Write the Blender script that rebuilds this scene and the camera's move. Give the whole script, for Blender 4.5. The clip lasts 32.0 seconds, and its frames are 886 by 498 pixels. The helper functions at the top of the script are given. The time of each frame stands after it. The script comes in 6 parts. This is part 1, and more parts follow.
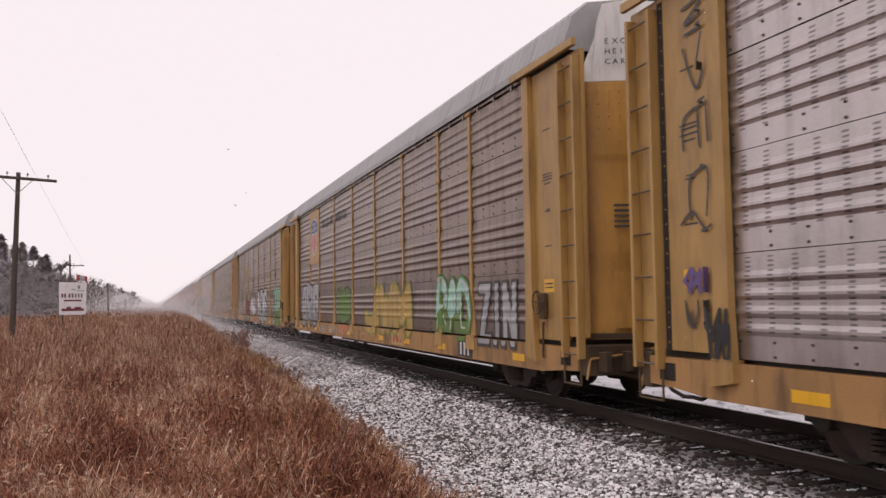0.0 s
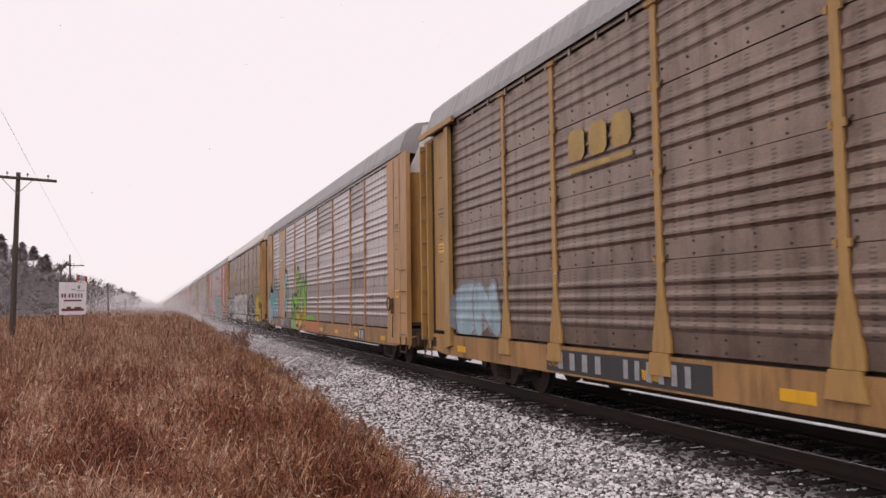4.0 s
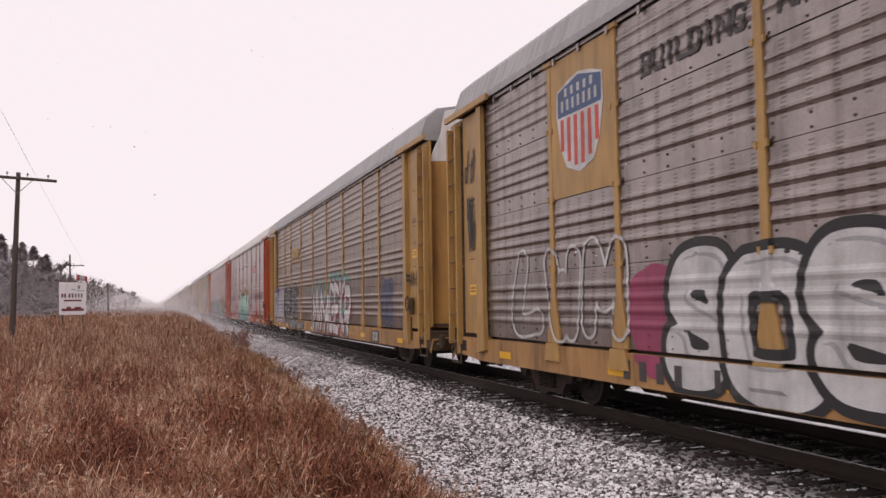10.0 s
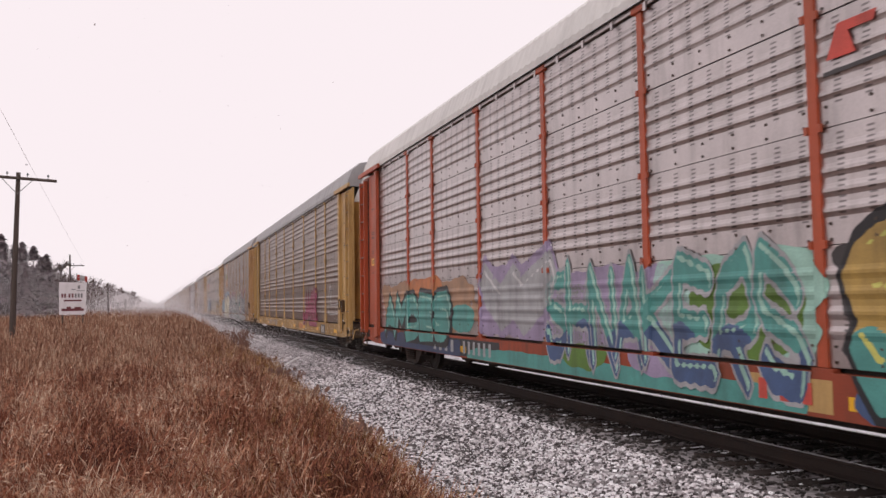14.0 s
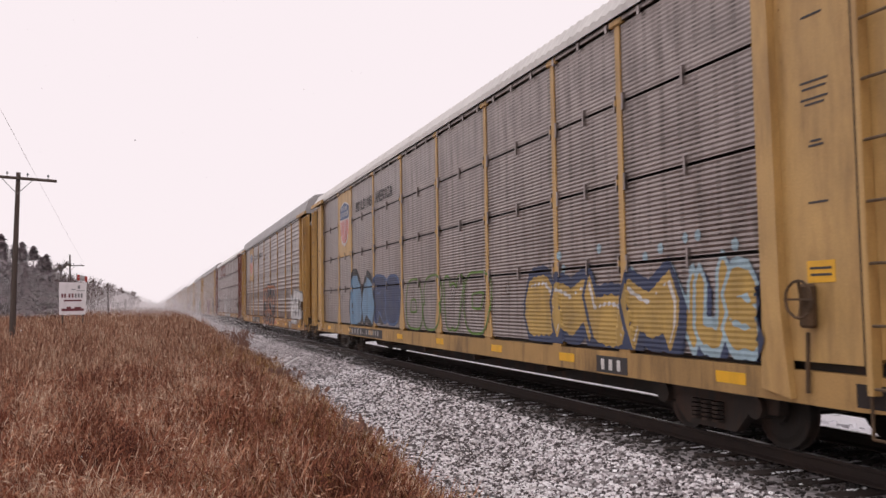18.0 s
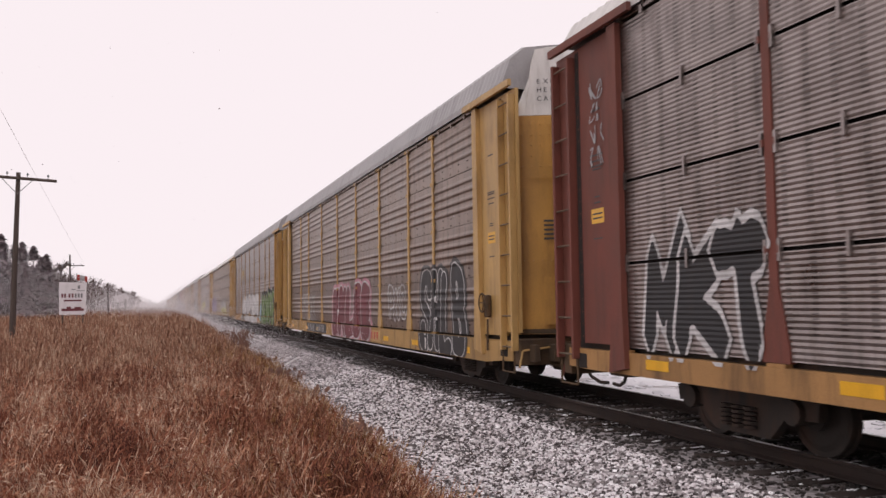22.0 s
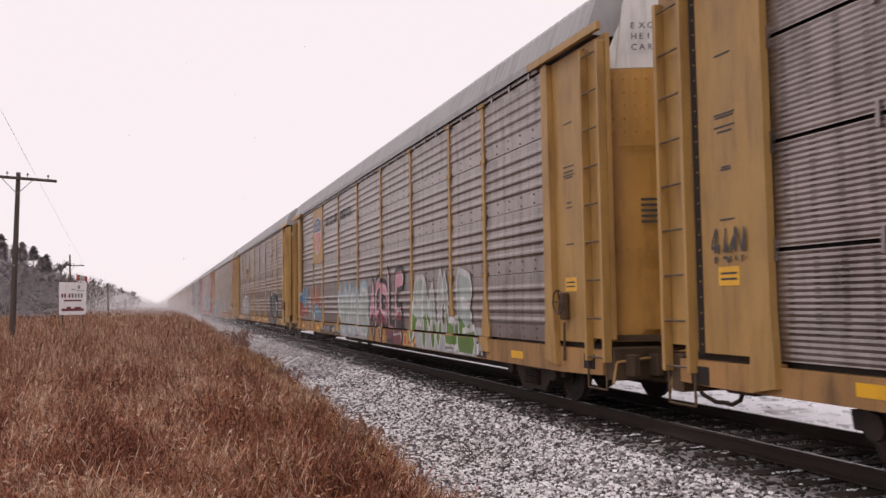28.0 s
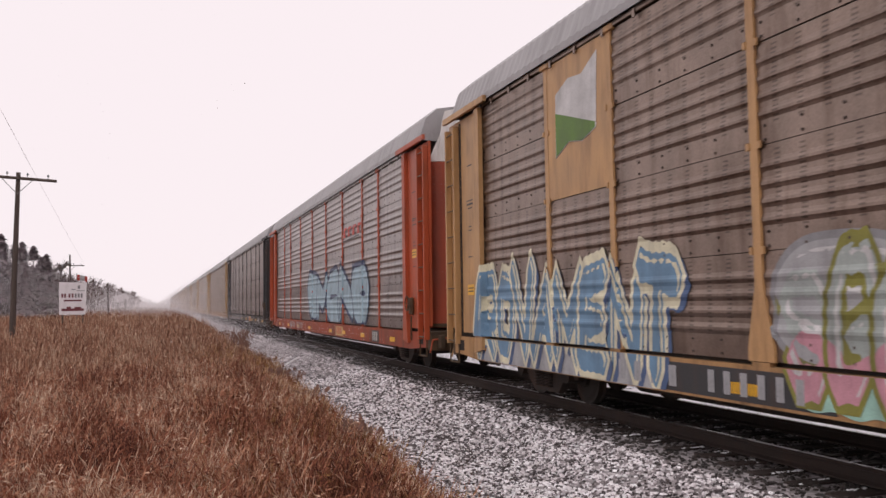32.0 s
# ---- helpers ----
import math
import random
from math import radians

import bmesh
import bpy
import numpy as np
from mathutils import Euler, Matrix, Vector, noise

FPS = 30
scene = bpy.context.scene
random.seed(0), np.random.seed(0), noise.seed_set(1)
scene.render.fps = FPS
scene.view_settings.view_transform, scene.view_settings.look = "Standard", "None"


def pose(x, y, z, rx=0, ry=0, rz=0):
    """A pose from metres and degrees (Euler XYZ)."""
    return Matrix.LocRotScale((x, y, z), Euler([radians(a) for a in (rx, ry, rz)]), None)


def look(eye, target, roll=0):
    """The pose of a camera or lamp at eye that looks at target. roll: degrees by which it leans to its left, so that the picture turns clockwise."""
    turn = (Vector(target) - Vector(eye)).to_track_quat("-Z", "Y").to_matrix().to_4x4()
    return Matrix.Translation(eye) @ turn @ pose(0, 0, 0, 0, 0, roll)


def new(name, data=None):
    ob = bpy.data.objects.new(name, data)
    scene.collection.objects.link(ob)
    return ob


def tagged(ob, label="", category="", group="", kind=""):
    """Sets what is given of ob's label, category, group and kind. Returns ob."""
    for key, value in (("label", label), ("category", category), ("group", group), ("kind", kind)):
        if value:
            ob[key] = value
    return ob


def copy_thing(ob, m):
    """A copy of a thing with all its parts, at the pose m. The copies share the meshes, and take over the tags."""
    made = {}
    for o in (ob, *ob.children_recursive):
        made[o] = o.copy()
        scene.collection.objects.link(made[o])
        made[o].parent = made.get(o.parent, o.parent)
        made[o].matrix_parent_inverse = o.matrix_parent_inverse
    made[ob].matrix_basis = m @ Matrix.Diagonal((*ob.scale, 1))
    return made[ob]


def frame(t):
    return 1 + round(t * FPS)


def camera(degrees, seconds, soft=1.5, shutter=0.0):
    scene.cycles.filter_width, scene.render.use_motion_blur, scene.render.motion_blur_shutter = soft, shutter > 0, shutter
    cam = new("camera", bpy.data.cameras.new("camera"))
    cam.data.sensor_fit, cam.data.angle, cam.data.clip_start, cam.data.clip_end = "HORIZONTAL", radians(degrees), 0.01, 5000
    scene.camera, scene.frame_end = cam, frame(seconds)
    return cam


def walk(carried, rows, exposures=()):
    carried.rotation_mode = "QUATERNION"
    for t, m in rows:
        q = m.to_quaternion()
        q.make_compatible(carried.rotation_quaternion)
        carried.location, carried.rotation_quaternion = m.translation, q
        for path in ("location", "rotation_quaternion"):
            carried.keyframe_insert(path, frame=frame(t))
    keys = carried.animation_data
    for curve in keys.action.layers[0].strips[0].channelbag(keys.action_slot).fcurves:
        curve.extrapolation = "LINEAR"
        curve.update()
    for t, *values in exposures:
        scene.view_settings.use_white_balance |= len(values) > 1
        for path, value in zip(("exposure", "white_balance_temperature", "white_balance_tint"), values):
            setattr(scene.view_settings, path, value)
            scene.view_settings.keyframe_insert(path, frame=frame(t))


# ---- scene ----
# World: the track runs along +y, rail tops lie at z = 0, the camera stands beside it at x = 0.

# ---- camera ----
EYE = (0.0, 0.0, 1.62)
cam = camera(55.18, 32.0, 1.5, 0.05)
AIM = Vector((math.sin(radians(18.5825)) * math.cos(radians(3.5908)), math.cos(radians(18.5825)) * math.cos(radians(3.5908)), math.sin(radians(3.5908))))
STAND = look(EYE, Vector(EYE) + AIM, -0.8)
walk(cam, [(0.0, STAND), (32.0, STAND)], [(0.0, 0.0), (32.0, 0.0)])

# ---- world and light ----
world = bpy.data.worlds.new("overcast")
scene.world = world
world.use_nodes = True
wn = world.node_tree.nodes
wl = world.node_tree.links
sky = wn.new("ShaderNodeTexSky")
sky.sky_type = "NISHITA"
sky.sun_disc = False
sky.sun_elevation = radians(38)
sky.sun_rotation = radians(-110)
cloud = wn.new("ShaderNodeMix")
cloud.data_type = "RGBA"
cloud.inputs["Factor"].default_value = 0.985
cloud.inputs["B"].default_value = (9.75, 8.72, 9.02, 1)
wl.new(sky.outputs["Color"], cloud.inputs["A"])
wl.new(cloud.outputs["Result"], wn["Background"].inputs["Color"])
wn["Background"].inputs["Strength"].default_value = 0.1
sun_data = bpy.data.lights.new("sun", "SUN")
sun_data.energy, sun_data.angle, sun_data.color = 0.8, radians(25), (1.0, 0.97, 0.95)
sun = new("sun", sun_data)
sun.matrix_world = look((-24, -6, 60), (7, 20, 0))

TRACK_X = 7.18      # centre of the track
CAR = 28.65         # coupled length of a car
HALF = 13.60        # half length of a car over its corners
SIDE = 1.52         # half width of a car at its side panels
FIRST = -4.384      # where the middle of the first car stands at 0 s


def run(t):
    """Metres that the train has gone since 0 s."""
    return 19.263 * t + 0.0108 * t * t - 0.00013 * t ** 3


# ---- materials ----
MATS = {}


def mat(name, colour, rough=0.7, metal=0.0, vary=0.15, scale=3.0, grime=None, grime_amount=0.35, bump=0.15, bump_scale=60.0, rnd=0.0, stretch=(1, 1, 1), holes=0.0, streak=0.0):
    """A surface of one colour with broad and fine variation, streaked grime and fine relief."""
    if name in MATS:
        return MATS[name]
    m = bpy.data.materials.new(name)
    m.use_nodes = True
    n, l = m.node_tree.nodes, m.node_tree.links
    b = n["Principled BSDF"]
    co = n.new("ShaderNodeTexCoord")
    mp = n.new("ShaderNodeMapping")
    mp.inputs["Scale"].default_value = stretch
    l.new(co.outputs["Object"], mp.inputs["Vector"])
    big, fine = n.new("ShaderNodeTexNoise"), n.new("ShaderNodeTexNoise")
    big.inputs["Scale"].default_value, big.inputs["Detail"].default_value = scale, 6
    fine.inputs["Scale"].default_value, fine.inputs["Detail"].default_value = bump_scale, 4
    for k in (big, fine):
        l.new(mp.outputs["Vector"], k.inputs["Vector"])
    ramp = n.new("ShaderNodeMapRange")
    ramp.inputs["From Min"].default_value, ramp.inputs["From Max"].default_value = 0.3, 0.7
    ramp.inputs["To Min"].default_value, ramp.inputs["To Max"].default_value = 1 - vary, 1 + vary
    l.new(big.outputs["Fac"], ramp.inputs["Value"])
    value = ramp.outputs["Result"]
    fr = n.new("ShaderNodeMapRange")
    fr.inputs["From Min"].default_value, fr.inputs["From Max"].default_value = 0.3, 0.7
    fr.inputs["To Min"].default_value, fr.inputs["To Max"].default_value = 1 - vary * 0.6, 1 + vary * 0.6
    l.new(fine.outputs["Fac"], fr.inputs["Value"])
    mul = n.new("ShaderNodeMath")
    mul.operation = "MULTIPLY"
    l.new(value, mul.inputs[0]), l.new(fr.outputs["Result"], mul.inputs[1])
    value = mul.outputs[0]
    if rnd:
        info = n.new("ShaderNodeNewGeometry") if rnd > 0 else n.new("ShaderNodeObjectInfo")
        rr = n.new("ShaderNodeMapRange")
        rr.inputs["To Min"].default_value, rr.inputs["To Max"].default_value = 1 - abs(rnd), 1 + abs(rnd)
        l.new(info.outputs["Random Per Island" if rnd > 0 else "Random"], rr.inputs["Value"])
        m2 = n.new("ShaderNodeMath")
        m2.operation = "MULTIPLY"
        l.new(value, m2.inputs[0]), l.new(rr.outputs["Result"], m2.inputs[1])
        value = m2.outputs[0]
    vm = n.new("ShaderNodeVectorMath")
    vm.operation = "SCALE"
    vm.inputs[0].default_value = colour[:3]
    l.new(value, vm.inputs["Scale"])
    out = vm.outputs["Vector"]
    if grime:
        gn = n.new("ShaderNodeTexNoise")
        gn.inputs["Scale"].default_value, gn.inputs["Detail"].default_value, gn.inputs["Roughness"].default_value = 1.3, 9, 0.65
        gm = n.new("ShaderNodeMapping")
        gm.inputs["Scale"].default_value = (1.5, 2.2, 0.45)
        l.new(co.outputs["Object"], gm.inputs["Vector"]), l.new(gm.outputs["Vector"], gn.inputs["Vector"])
        gr = n.new("ShaderNodeMapRange")
        gr.inputs["From Min"].default_value, gr.inputs["From Max"].default_value = 0.48, 0.72
        gr.inputs["To Max"].default_value = grime_amount
        l.new(gn.outputs["Fac"], gr.inputs["Value"])
        mx = n.new("ShaderNodeMix")
        mx.data_type = "RGBA"
        mx.inputs["B"].default_value = (*grime[:3], 1)
        l.new(gr.outputs["Result"], mx.inputs["Factor"]), l.new(out, mx.inputs["A"])
        out = mx.outputs["Result"]
    if streak:
        # thin runs of dirt and rust down the sheet
        sn, sm, sr, sx = n.new("ShaderNodeTexNoise"), n.new("ShaderNodeMapping"), n.new("ShaderNodeMapRange"), n.new("ShaderNodeMix")
        sn.inputs["Scale"].default_value, sn.inputs["Detail"].default_value, sn.inputs["Roughness"].default_value = 1.0, 7, 0.6
        sm.inputs["Scale"].default_value = (6.0, 6.0, 0.9)
        l.new(co.outputs["Object"], sm.inputs["Vector"]), l.new(sm.outputs["Vector"], sn.inputs["Vector"])
        sr.inputs["From Min"].default_value, sr.inputs["From Max"].default_value, sr.inputs["To Max"].default_value = 0.5, 0.74, streak
        l.new(sn.outputs["Fac"], sr.inputs["Value"])
        sx.data_type = "RGBA"
        sx.inputs["B"].default_value = (0.075, 0.04, 0.02, 1)
        l.new(sr.outputs["Result"], sx.inputs["Factor"]), l.new(out, sx.inputs["A"])
        out = sx.outputs["Result"]
    if holes:
        # rows of small punched slots, in columns, above the flat band of each tier
        sp = n.new("ShaderNodeSeparateXYZ")
        l.new(co.outputs["Object"], sp.inputs[0])
        gate = None
        for axis, start, period, low, high in (("Y", 20.0, 0.34, 0.0, 0.24), ("Z", 0.0, 0.047, 0.0, 0.42), ("Z", -0.99 + 10.45, 1.045, 0.24, 1.0)):
            ad, mo, g1, g2, an = [n.new("ShaderNodeMath") for _ in range(5)]
            ad.operation, mo.operation, g1.operation, g2.operation, an.operation = "ADD", "FLOORED_MODULO", "GREATER_THAN", "LESS_THAN", "MULTIPLY"
            l.new(sp.outputs[axis], ad.inputs[0])
            ad.inputs[1].default_value, mo.inputs[1].default_value = start, period
            l.new(ad.outputs[0], mo.inputs[0])
            l.new(mo.outputs[0], g1.inputs[0]), l.new(mo.outputs[0], g2.inputs[0])
            g1.inputs[1].default_value, g2.inputs[1].default_value = low * period, high * period
            l.new(g1.outputs[0], an.inputs[0]), l.new(g2.outputs[0], an.inputs[1])
            if gate is None:
                gate = an
            else:
                both = n.new("ShaderNodeMath")
                both.operation = "MULTIPLY"
                l.new(gate.outputs[0], both.inputs[0]), l.new(an.outputs[0], both.inputs[1])
                gate = both
        am = n.new("ShaderNodeMath")
        am.operation = "MULTIPLY"
        am.inputs[1].default_value = holes
        l.new(gate.outputs[0], am.inputs[0])
        hx = n.new("ShaderNodeMix")
        hx.data_type = "RGBA"
        hx.inputs["B"].default_value = (0.02, 0.017, 0.016, 1)
        l.new(am.outputs[0], hx.inputs["Factor"]), l.new(out, hx.inputs["A"])
        out = hx.outputs["Result"]
    l.new(out, b.inputs["Base Color"])
    b.inputs["Metallic"].default_value = metal
    rg = n.new("ShaderNodeMapRange")
    rg.inputs["To Min"].default_value, rg.inputs["To Max"].default_value = max(0, rough - 0.15), min(1, rough + 0.15)
    l.new(big.outputs["Fac"], rg.inputs["Value"]), l.new(rg.outputs["Result"], b.inputs["Roughness"])
    if bump:
        bp = n.new("ShaderNodeBump")
        bp.inputs["Strength"].default_value, bp.inputs["Distance"].default_value = bump, 0.01
        l.new(fine.outputs["Fac"], bp.inputs["Height"]), l.new(bp.outputs["Normal"], b.inputs["Normal"])
    MATS[name] = m
    return m


DIRT = (0.035, 0.026, 0.02)
RUST = (0.12, 0.045, 0.018)
GALV = dict(
    grey=mat("galvanised_grey", (0.31, 0.272, 0.258), 0.34, 0.9, 0.22, 1.6, DIRT, 0.55, holes=0.45),
    dark=mat("galvanised_weathered", (0.243, 0.187, 0.155), 0.36, 0.88, 0.26, 1.6, (0.07, 0.035, 0.02), 0.6, holes=0.45),
    light=mat("galvanised_bright", (0.51, 0.462, 0.455), 0.34, 0.9, 0.12, 1.6, DIRT, 0.35, holes=0.6),
)
PAINT = dict(
    yellow=mat("yellow_paint", (0.40, 0.235, 0.075), 0.48, 0, 0.14, 1.2, RUST, 0.5, streak=0.3),
    straw=mat("faded_yellow_paint", (0.49, 0.308, 0.115), 0.48, 0, 0.14, 1.2, RUST, 0.5, streak=0.3),
    tan=mat("tan_paint", (0.46, 0.265, 0.115), 0.48, 0, 0.14, 1.2, RUST, 0.55, streak=0.3),
    orange=mat("orange_paint", (0.40, 0.07, 0.024), 0.48, 0, 0.14, 1.2, RUST, 0.5, streak=0.3),
    door_yellow=mat("yellow_door_paint", (0.46, 0.24, 0.05), 0.48, 0, 0.14, 1.2, RUST, 0.5, streak=0.3),
    door_orange=mat("orange_door_paint", (0.33, 0.052, 0.017), 0.48, 0, 0.14, 1.2, RUST, 0.5, streak=0.3),
    brown=mat("brown_paint", (0.16, 0.045, 0.03), 0.65, 0, 0.15, 1.2, DIRT, 0.5, streak=0.3),
    black=mat("black_paint", (0.03, 0.03, 0.032), 0.6, 0, 0.2, 1.2, RUST, 0.3),
    white=mat("white_paint", (0.72, 0.70, 0.68), 0.55, 0, 0.06, 1.2, RUST, 0.2, streak=0.3),
    grey=mat("grey_paint", (0.36, 0.39, 0.41), 0.6, 0, 0.08, 1.2, DIRT, 0.25, streak=0.3),
)
ROOF = dict(
    grey=mat("roof_grey", (0.34, 0.33, 0.335), 0.55, 0.2, 0.12, 1.0, DIRT, 0.3),
    white=mat("roof_white", (0.62, 0.60, 0.58), 0.6, 0, 0.08, 1.0, DIRT, 0.2),
)
STEEL = mat("running_gear_steel", (0.03, 0.024, 0.02), 0.75, 0.1, 0.3, 4.0, RUST, 0.5)
RUNG = mat("worn_rung_steel", (0.17, 0.125, 0.085), 0.5, 0.5, 0.3, 6.0, RUST, 0.4)
BOLT = mat("rusty_bolt", (0.085, 0.062, 0.052), 0.8, 0.2, 0.3, 6.0)
# near-black colour that stands in for shade in gaps, pockets and inside the cars
GAP_SHADE = mat("gap_shade", (0.02, 0.014, 0.012), 0.9, 0, 0.2, 2.0)
REFLECT = mat("reflector_yellow", (0.75, 0.40, 0.02), 0.35, 0, 0.08, 3.0, DIRT, 0.25, 0.0)
RAIL = mat("rail_steel", (0.030, 0.019, 0.015), 0.85, 0.0, 0.2, 4.0, RUST, 0.08)
TREAD = mat("polished_tread", (0.35, 0.34, 0.33), 0.3, 0.9, 0.1, 4.0)
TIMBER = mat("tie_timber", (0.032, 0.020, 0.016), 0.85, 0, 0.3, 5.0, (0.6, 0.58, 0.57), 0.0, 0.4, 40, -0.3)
SNOW = mat("snow", (0.82, 0.82, 0.85), 0.8, 0, 0.06, 2.0)


# ---- mesh helpers ----
def box(bm, x0, x1, y0, y1, z0, z1, bevel=0.0):
    v = [bm.verts.new(p) for p in ((x0, y0, z0), (x1, y0, z0), (x1, y1, z0), (x0, y1, z0), (x0, y0, z1), (x1, y0, z1), (x1, y1, z1), (x0, y1, z1))]
    f = [bm.faces.new([v[i] for i in q]) for q in ((3, 2, 1, 0), (4, 5, 6, 7), (0, 1, 5, 4), (1, 2, 6, 5), (2, 3, 7, 6), (3, 0, 4, 7))]
    if bevel:
        e = list({e for k in f for e in k.edges})
        bmesh.ops.bevel(bm, geom=e, offset=bevel, segments=1, affect="EDGES")
    return v


def rod(bm, a, b, r, n=8, r2=None):
    a, b = Vector(a), Vector(b)
    d = (b - a).normalized()
    u = d.orthogonal().normalized()
    w = d.cross(u)
    r2 = r if r2 is None else r2
    ring = [[bm.verts.new(p + q * (math.cos(2 * math.pi * i / n) * u + math.sin(2 * math.pi * i / n) * w)) for i in range(n)] for p, q in ((a, r), (b, r2))]
    for i in range(n):
        bm.faces.new((ring[0][i], ring[0][(i + 1) % n], ring[1][(i + 1) % n], ring[1][i]))
    bm.faces.new(ring[0][::-1]), bm.faces.new(ring[1])


def sheet(bm, profile, y0, y1):
    """A strip between y0 and y1 whose section is the (x, z) profile."""
    a = [bm.verts.new((x, y0, z)) for x, z in profile]
    b = [bm.verts.new((x, y1, z)) for x, z in profile]
    for i in range(len(profile) - 1):
        bm.faces.new((a[i], b[i], b[i + 1], a[i + 1]))


def data(name, bm, material):
    bmesh.ops.recalc_face_normals(bm, faces=bm.faces)
    me = bpy.data.meshes.new(name)
    bm.to_mesh(me)
    bm.free()
    if material:
        me.materials.append(material)
    return me


def part(name, me, parent, label="", at=None):
    """Links a mesh (or a bmesh with its material) as one part of a thing."""
    ob = new(name, me)
    ob.parent = parent
    if at is not None:
        ob.matrix_basis = at
    if label:
        tagged(ob, label)
    return ob


CACHE = {}


def once(key, make):
    if key not in CACHE:
        CACHE[key] = make()
    return CACHE[key]

# ---- setting ----
def ground_height(x, y):
    """The cross-section of the land: field, gravel strip, ballast shoulder, track bed and the far ditch."""
    pts = ((-400, -0.3), (-8, -0.45), (1.2, -0.52), (2.4, -0.55), (4.5, -0.5), (5.35, -0.205), (8.9, -0.205), (9.5, -0.34), (16, -0.5), (400, -0.2))
    for (xa, za), (xb, zb) in zip(pts, pts[1:]):
        if x <= xb:
            z = za + (zb - za) * (x - xa) / (xb - xa)
            break
    else:
        z = pts[-1][1]
    return z


def ground_material():
    m = bpy.data.materials.new("ground_cover")
    m.use_nodes = True
    n, l = m.node_tree.nodes, m.node_tree.links
    b = n["Principled BSDF"]
    co = n.new("ShaderNodeTexCoord")
    sep = n.new("ShaderNodeSeparateXYZ")
    l.new(co.outputs["Object"], sep.inputs[0])
    soil, stone, patch = n.new("ShaderNodeTexNoise"), n.new("ShaderNodeTexVoronoi"), n.new("ShaderNodeTexNoise")
    soil.inputs["Scale"].default_value, soil.inputs["Detail"].default_value = 1.5, 8
    stone.inputs["Scale"].default_value = 16
    patch.inputs["Scale"].default_value, patch.inputs["Detail"].default_value = 0.7, 8
    for k in (soil, stone, patch):
        l.new(co.outputs["Object"], k.inputs["Vector"])
    earth = n.new("ShaderNodeValToRGB")
    earth.color_ramp.elements[0].color, earth.color_ramp.elements[1].color = (0.05, 0.026, 0.016, 1), (0.14, 0.075, 0.04, 1)
    l.new(soil.outputs["Fac"], earth.inputs["Fac"])
    gravel = n.new("ShaderNodeValToRGB")
    gravel.color_ramp.elements[0].color, gravel.color_ramp.elements[1].color = (0.06, 0.052, 0.052, 1), (0.50, 0.455, 0.465, 1)
    l.new(stone.outputs["Color"], gravel.inputs["Fac"])
    snow = n.new("ShaderNodeValToRGB")
    snow.color_ramp.elements[0].position, snow.color_ramp.elements[1].position = 0.30, 0.42
    snow.color_ramp.elements[0].color, snow.color_ramp.elements[1].color = (0.18, 0.14, 0.12, 1), (0.82, 0.81, 0.84, 1)
    l.new(patch.outputs["Fac"], snow.inputs["Fac"])
    # gravel begins past the grass, snow lies past the track
    g = n.new("ShaderNodeMapRange")
    g.inputs["From Min"].default_value, g.inputs["From Max"].default_value = 2.3, 2.9
    l.new(sep.outputs["X"], g.inputs["Value"])
    s = n.new("ShaderNodeMapRange")
    s.inputs["From Min"].default_value, s.inputs["From Max"].default_value = 8.5, 8.9
    l.new(sep.outputs["X"], s.inputs["Value"])
    m1, m2 = n.new("ShaderNodeMix"), n.new("ShaderNodeMix")
    m1.data_type = m2.data_type = "RGBA"
    l.new(g.outputs["Result"], m1.inputs["Factor"]), l.new(earth.outputs["Color"], m1.inputs["A"]), l.new(gravel.outputs["Color"], m1.inputs["B"])
    l.new(s.outputs["Result"], m2.inputs["Factor"]), l.new(m1.outputs["Result"], m2.inputs["A"]), l.new(snow.outputs["Color"], m2.inputs["B"])
    l.new(m2.outputs["Result"], b.inputs["Base Color"])
    b.inputs["Roughness"].default_value = 0.7
    bp = n.new("ShaderNodeBump")
    bp.inputs["Strength"].default_value, bp.inputs["Distance"].default_value = 0.8, 0.03
    l.new(stone.outputs["Distance"], bp.inputs["Height"]), l.new(bp.outputs["Normal"], b.inputs["Normal"])
    return m


def build_ground():
    xs = [-3000, -400, -150, -60, -30, -15, -8, -4, -2, 0, 1.2, 1.8, 2.4, 3.2, 4.0, 4.5, 4.9, 5.35, 6.0, 7.0, 8.0, 8.7, 9.1, 9.6, 10.5, 11.5, 13, 16, 30, 100, 400, 3000]
    ys = [-600, -100, -40, -20] + [-10 + 2.0 * i for i in range(46)] + [90, 100, 115, 130, 150, 175, 200, 240, 300, 400, 600, 1000, 1800, 4000]
    vs = []
    for y in ys:
        for x in xs:
            bumpy = 0.05 if x < 1 or x > 9.5 else 0.012
            vs.append((x, y, ground_height(x, y) + bumpy * noise.noise(Vector((x * 0.4, y * 0.4, 0)))))
    w = len(xs)
    fs = [(r * w + c, r * w + c + 1, (r + 1) * w + c + 1, (r + 1) * w + c) for r in range(len(ys) - 1) for c in range(w - 1)]
    me = bpy.data.meshes.new("ground")
    me.from_pydata(vs, [], fs)
    me.materials.append(ground_material())
    for p in me.polygons:
        p.use_smooth = True
    return tagged(new("ground", me), "brown field, grey gravel strip and snow-dusted verge", "ground", kind="structure")


ground = build_ground()


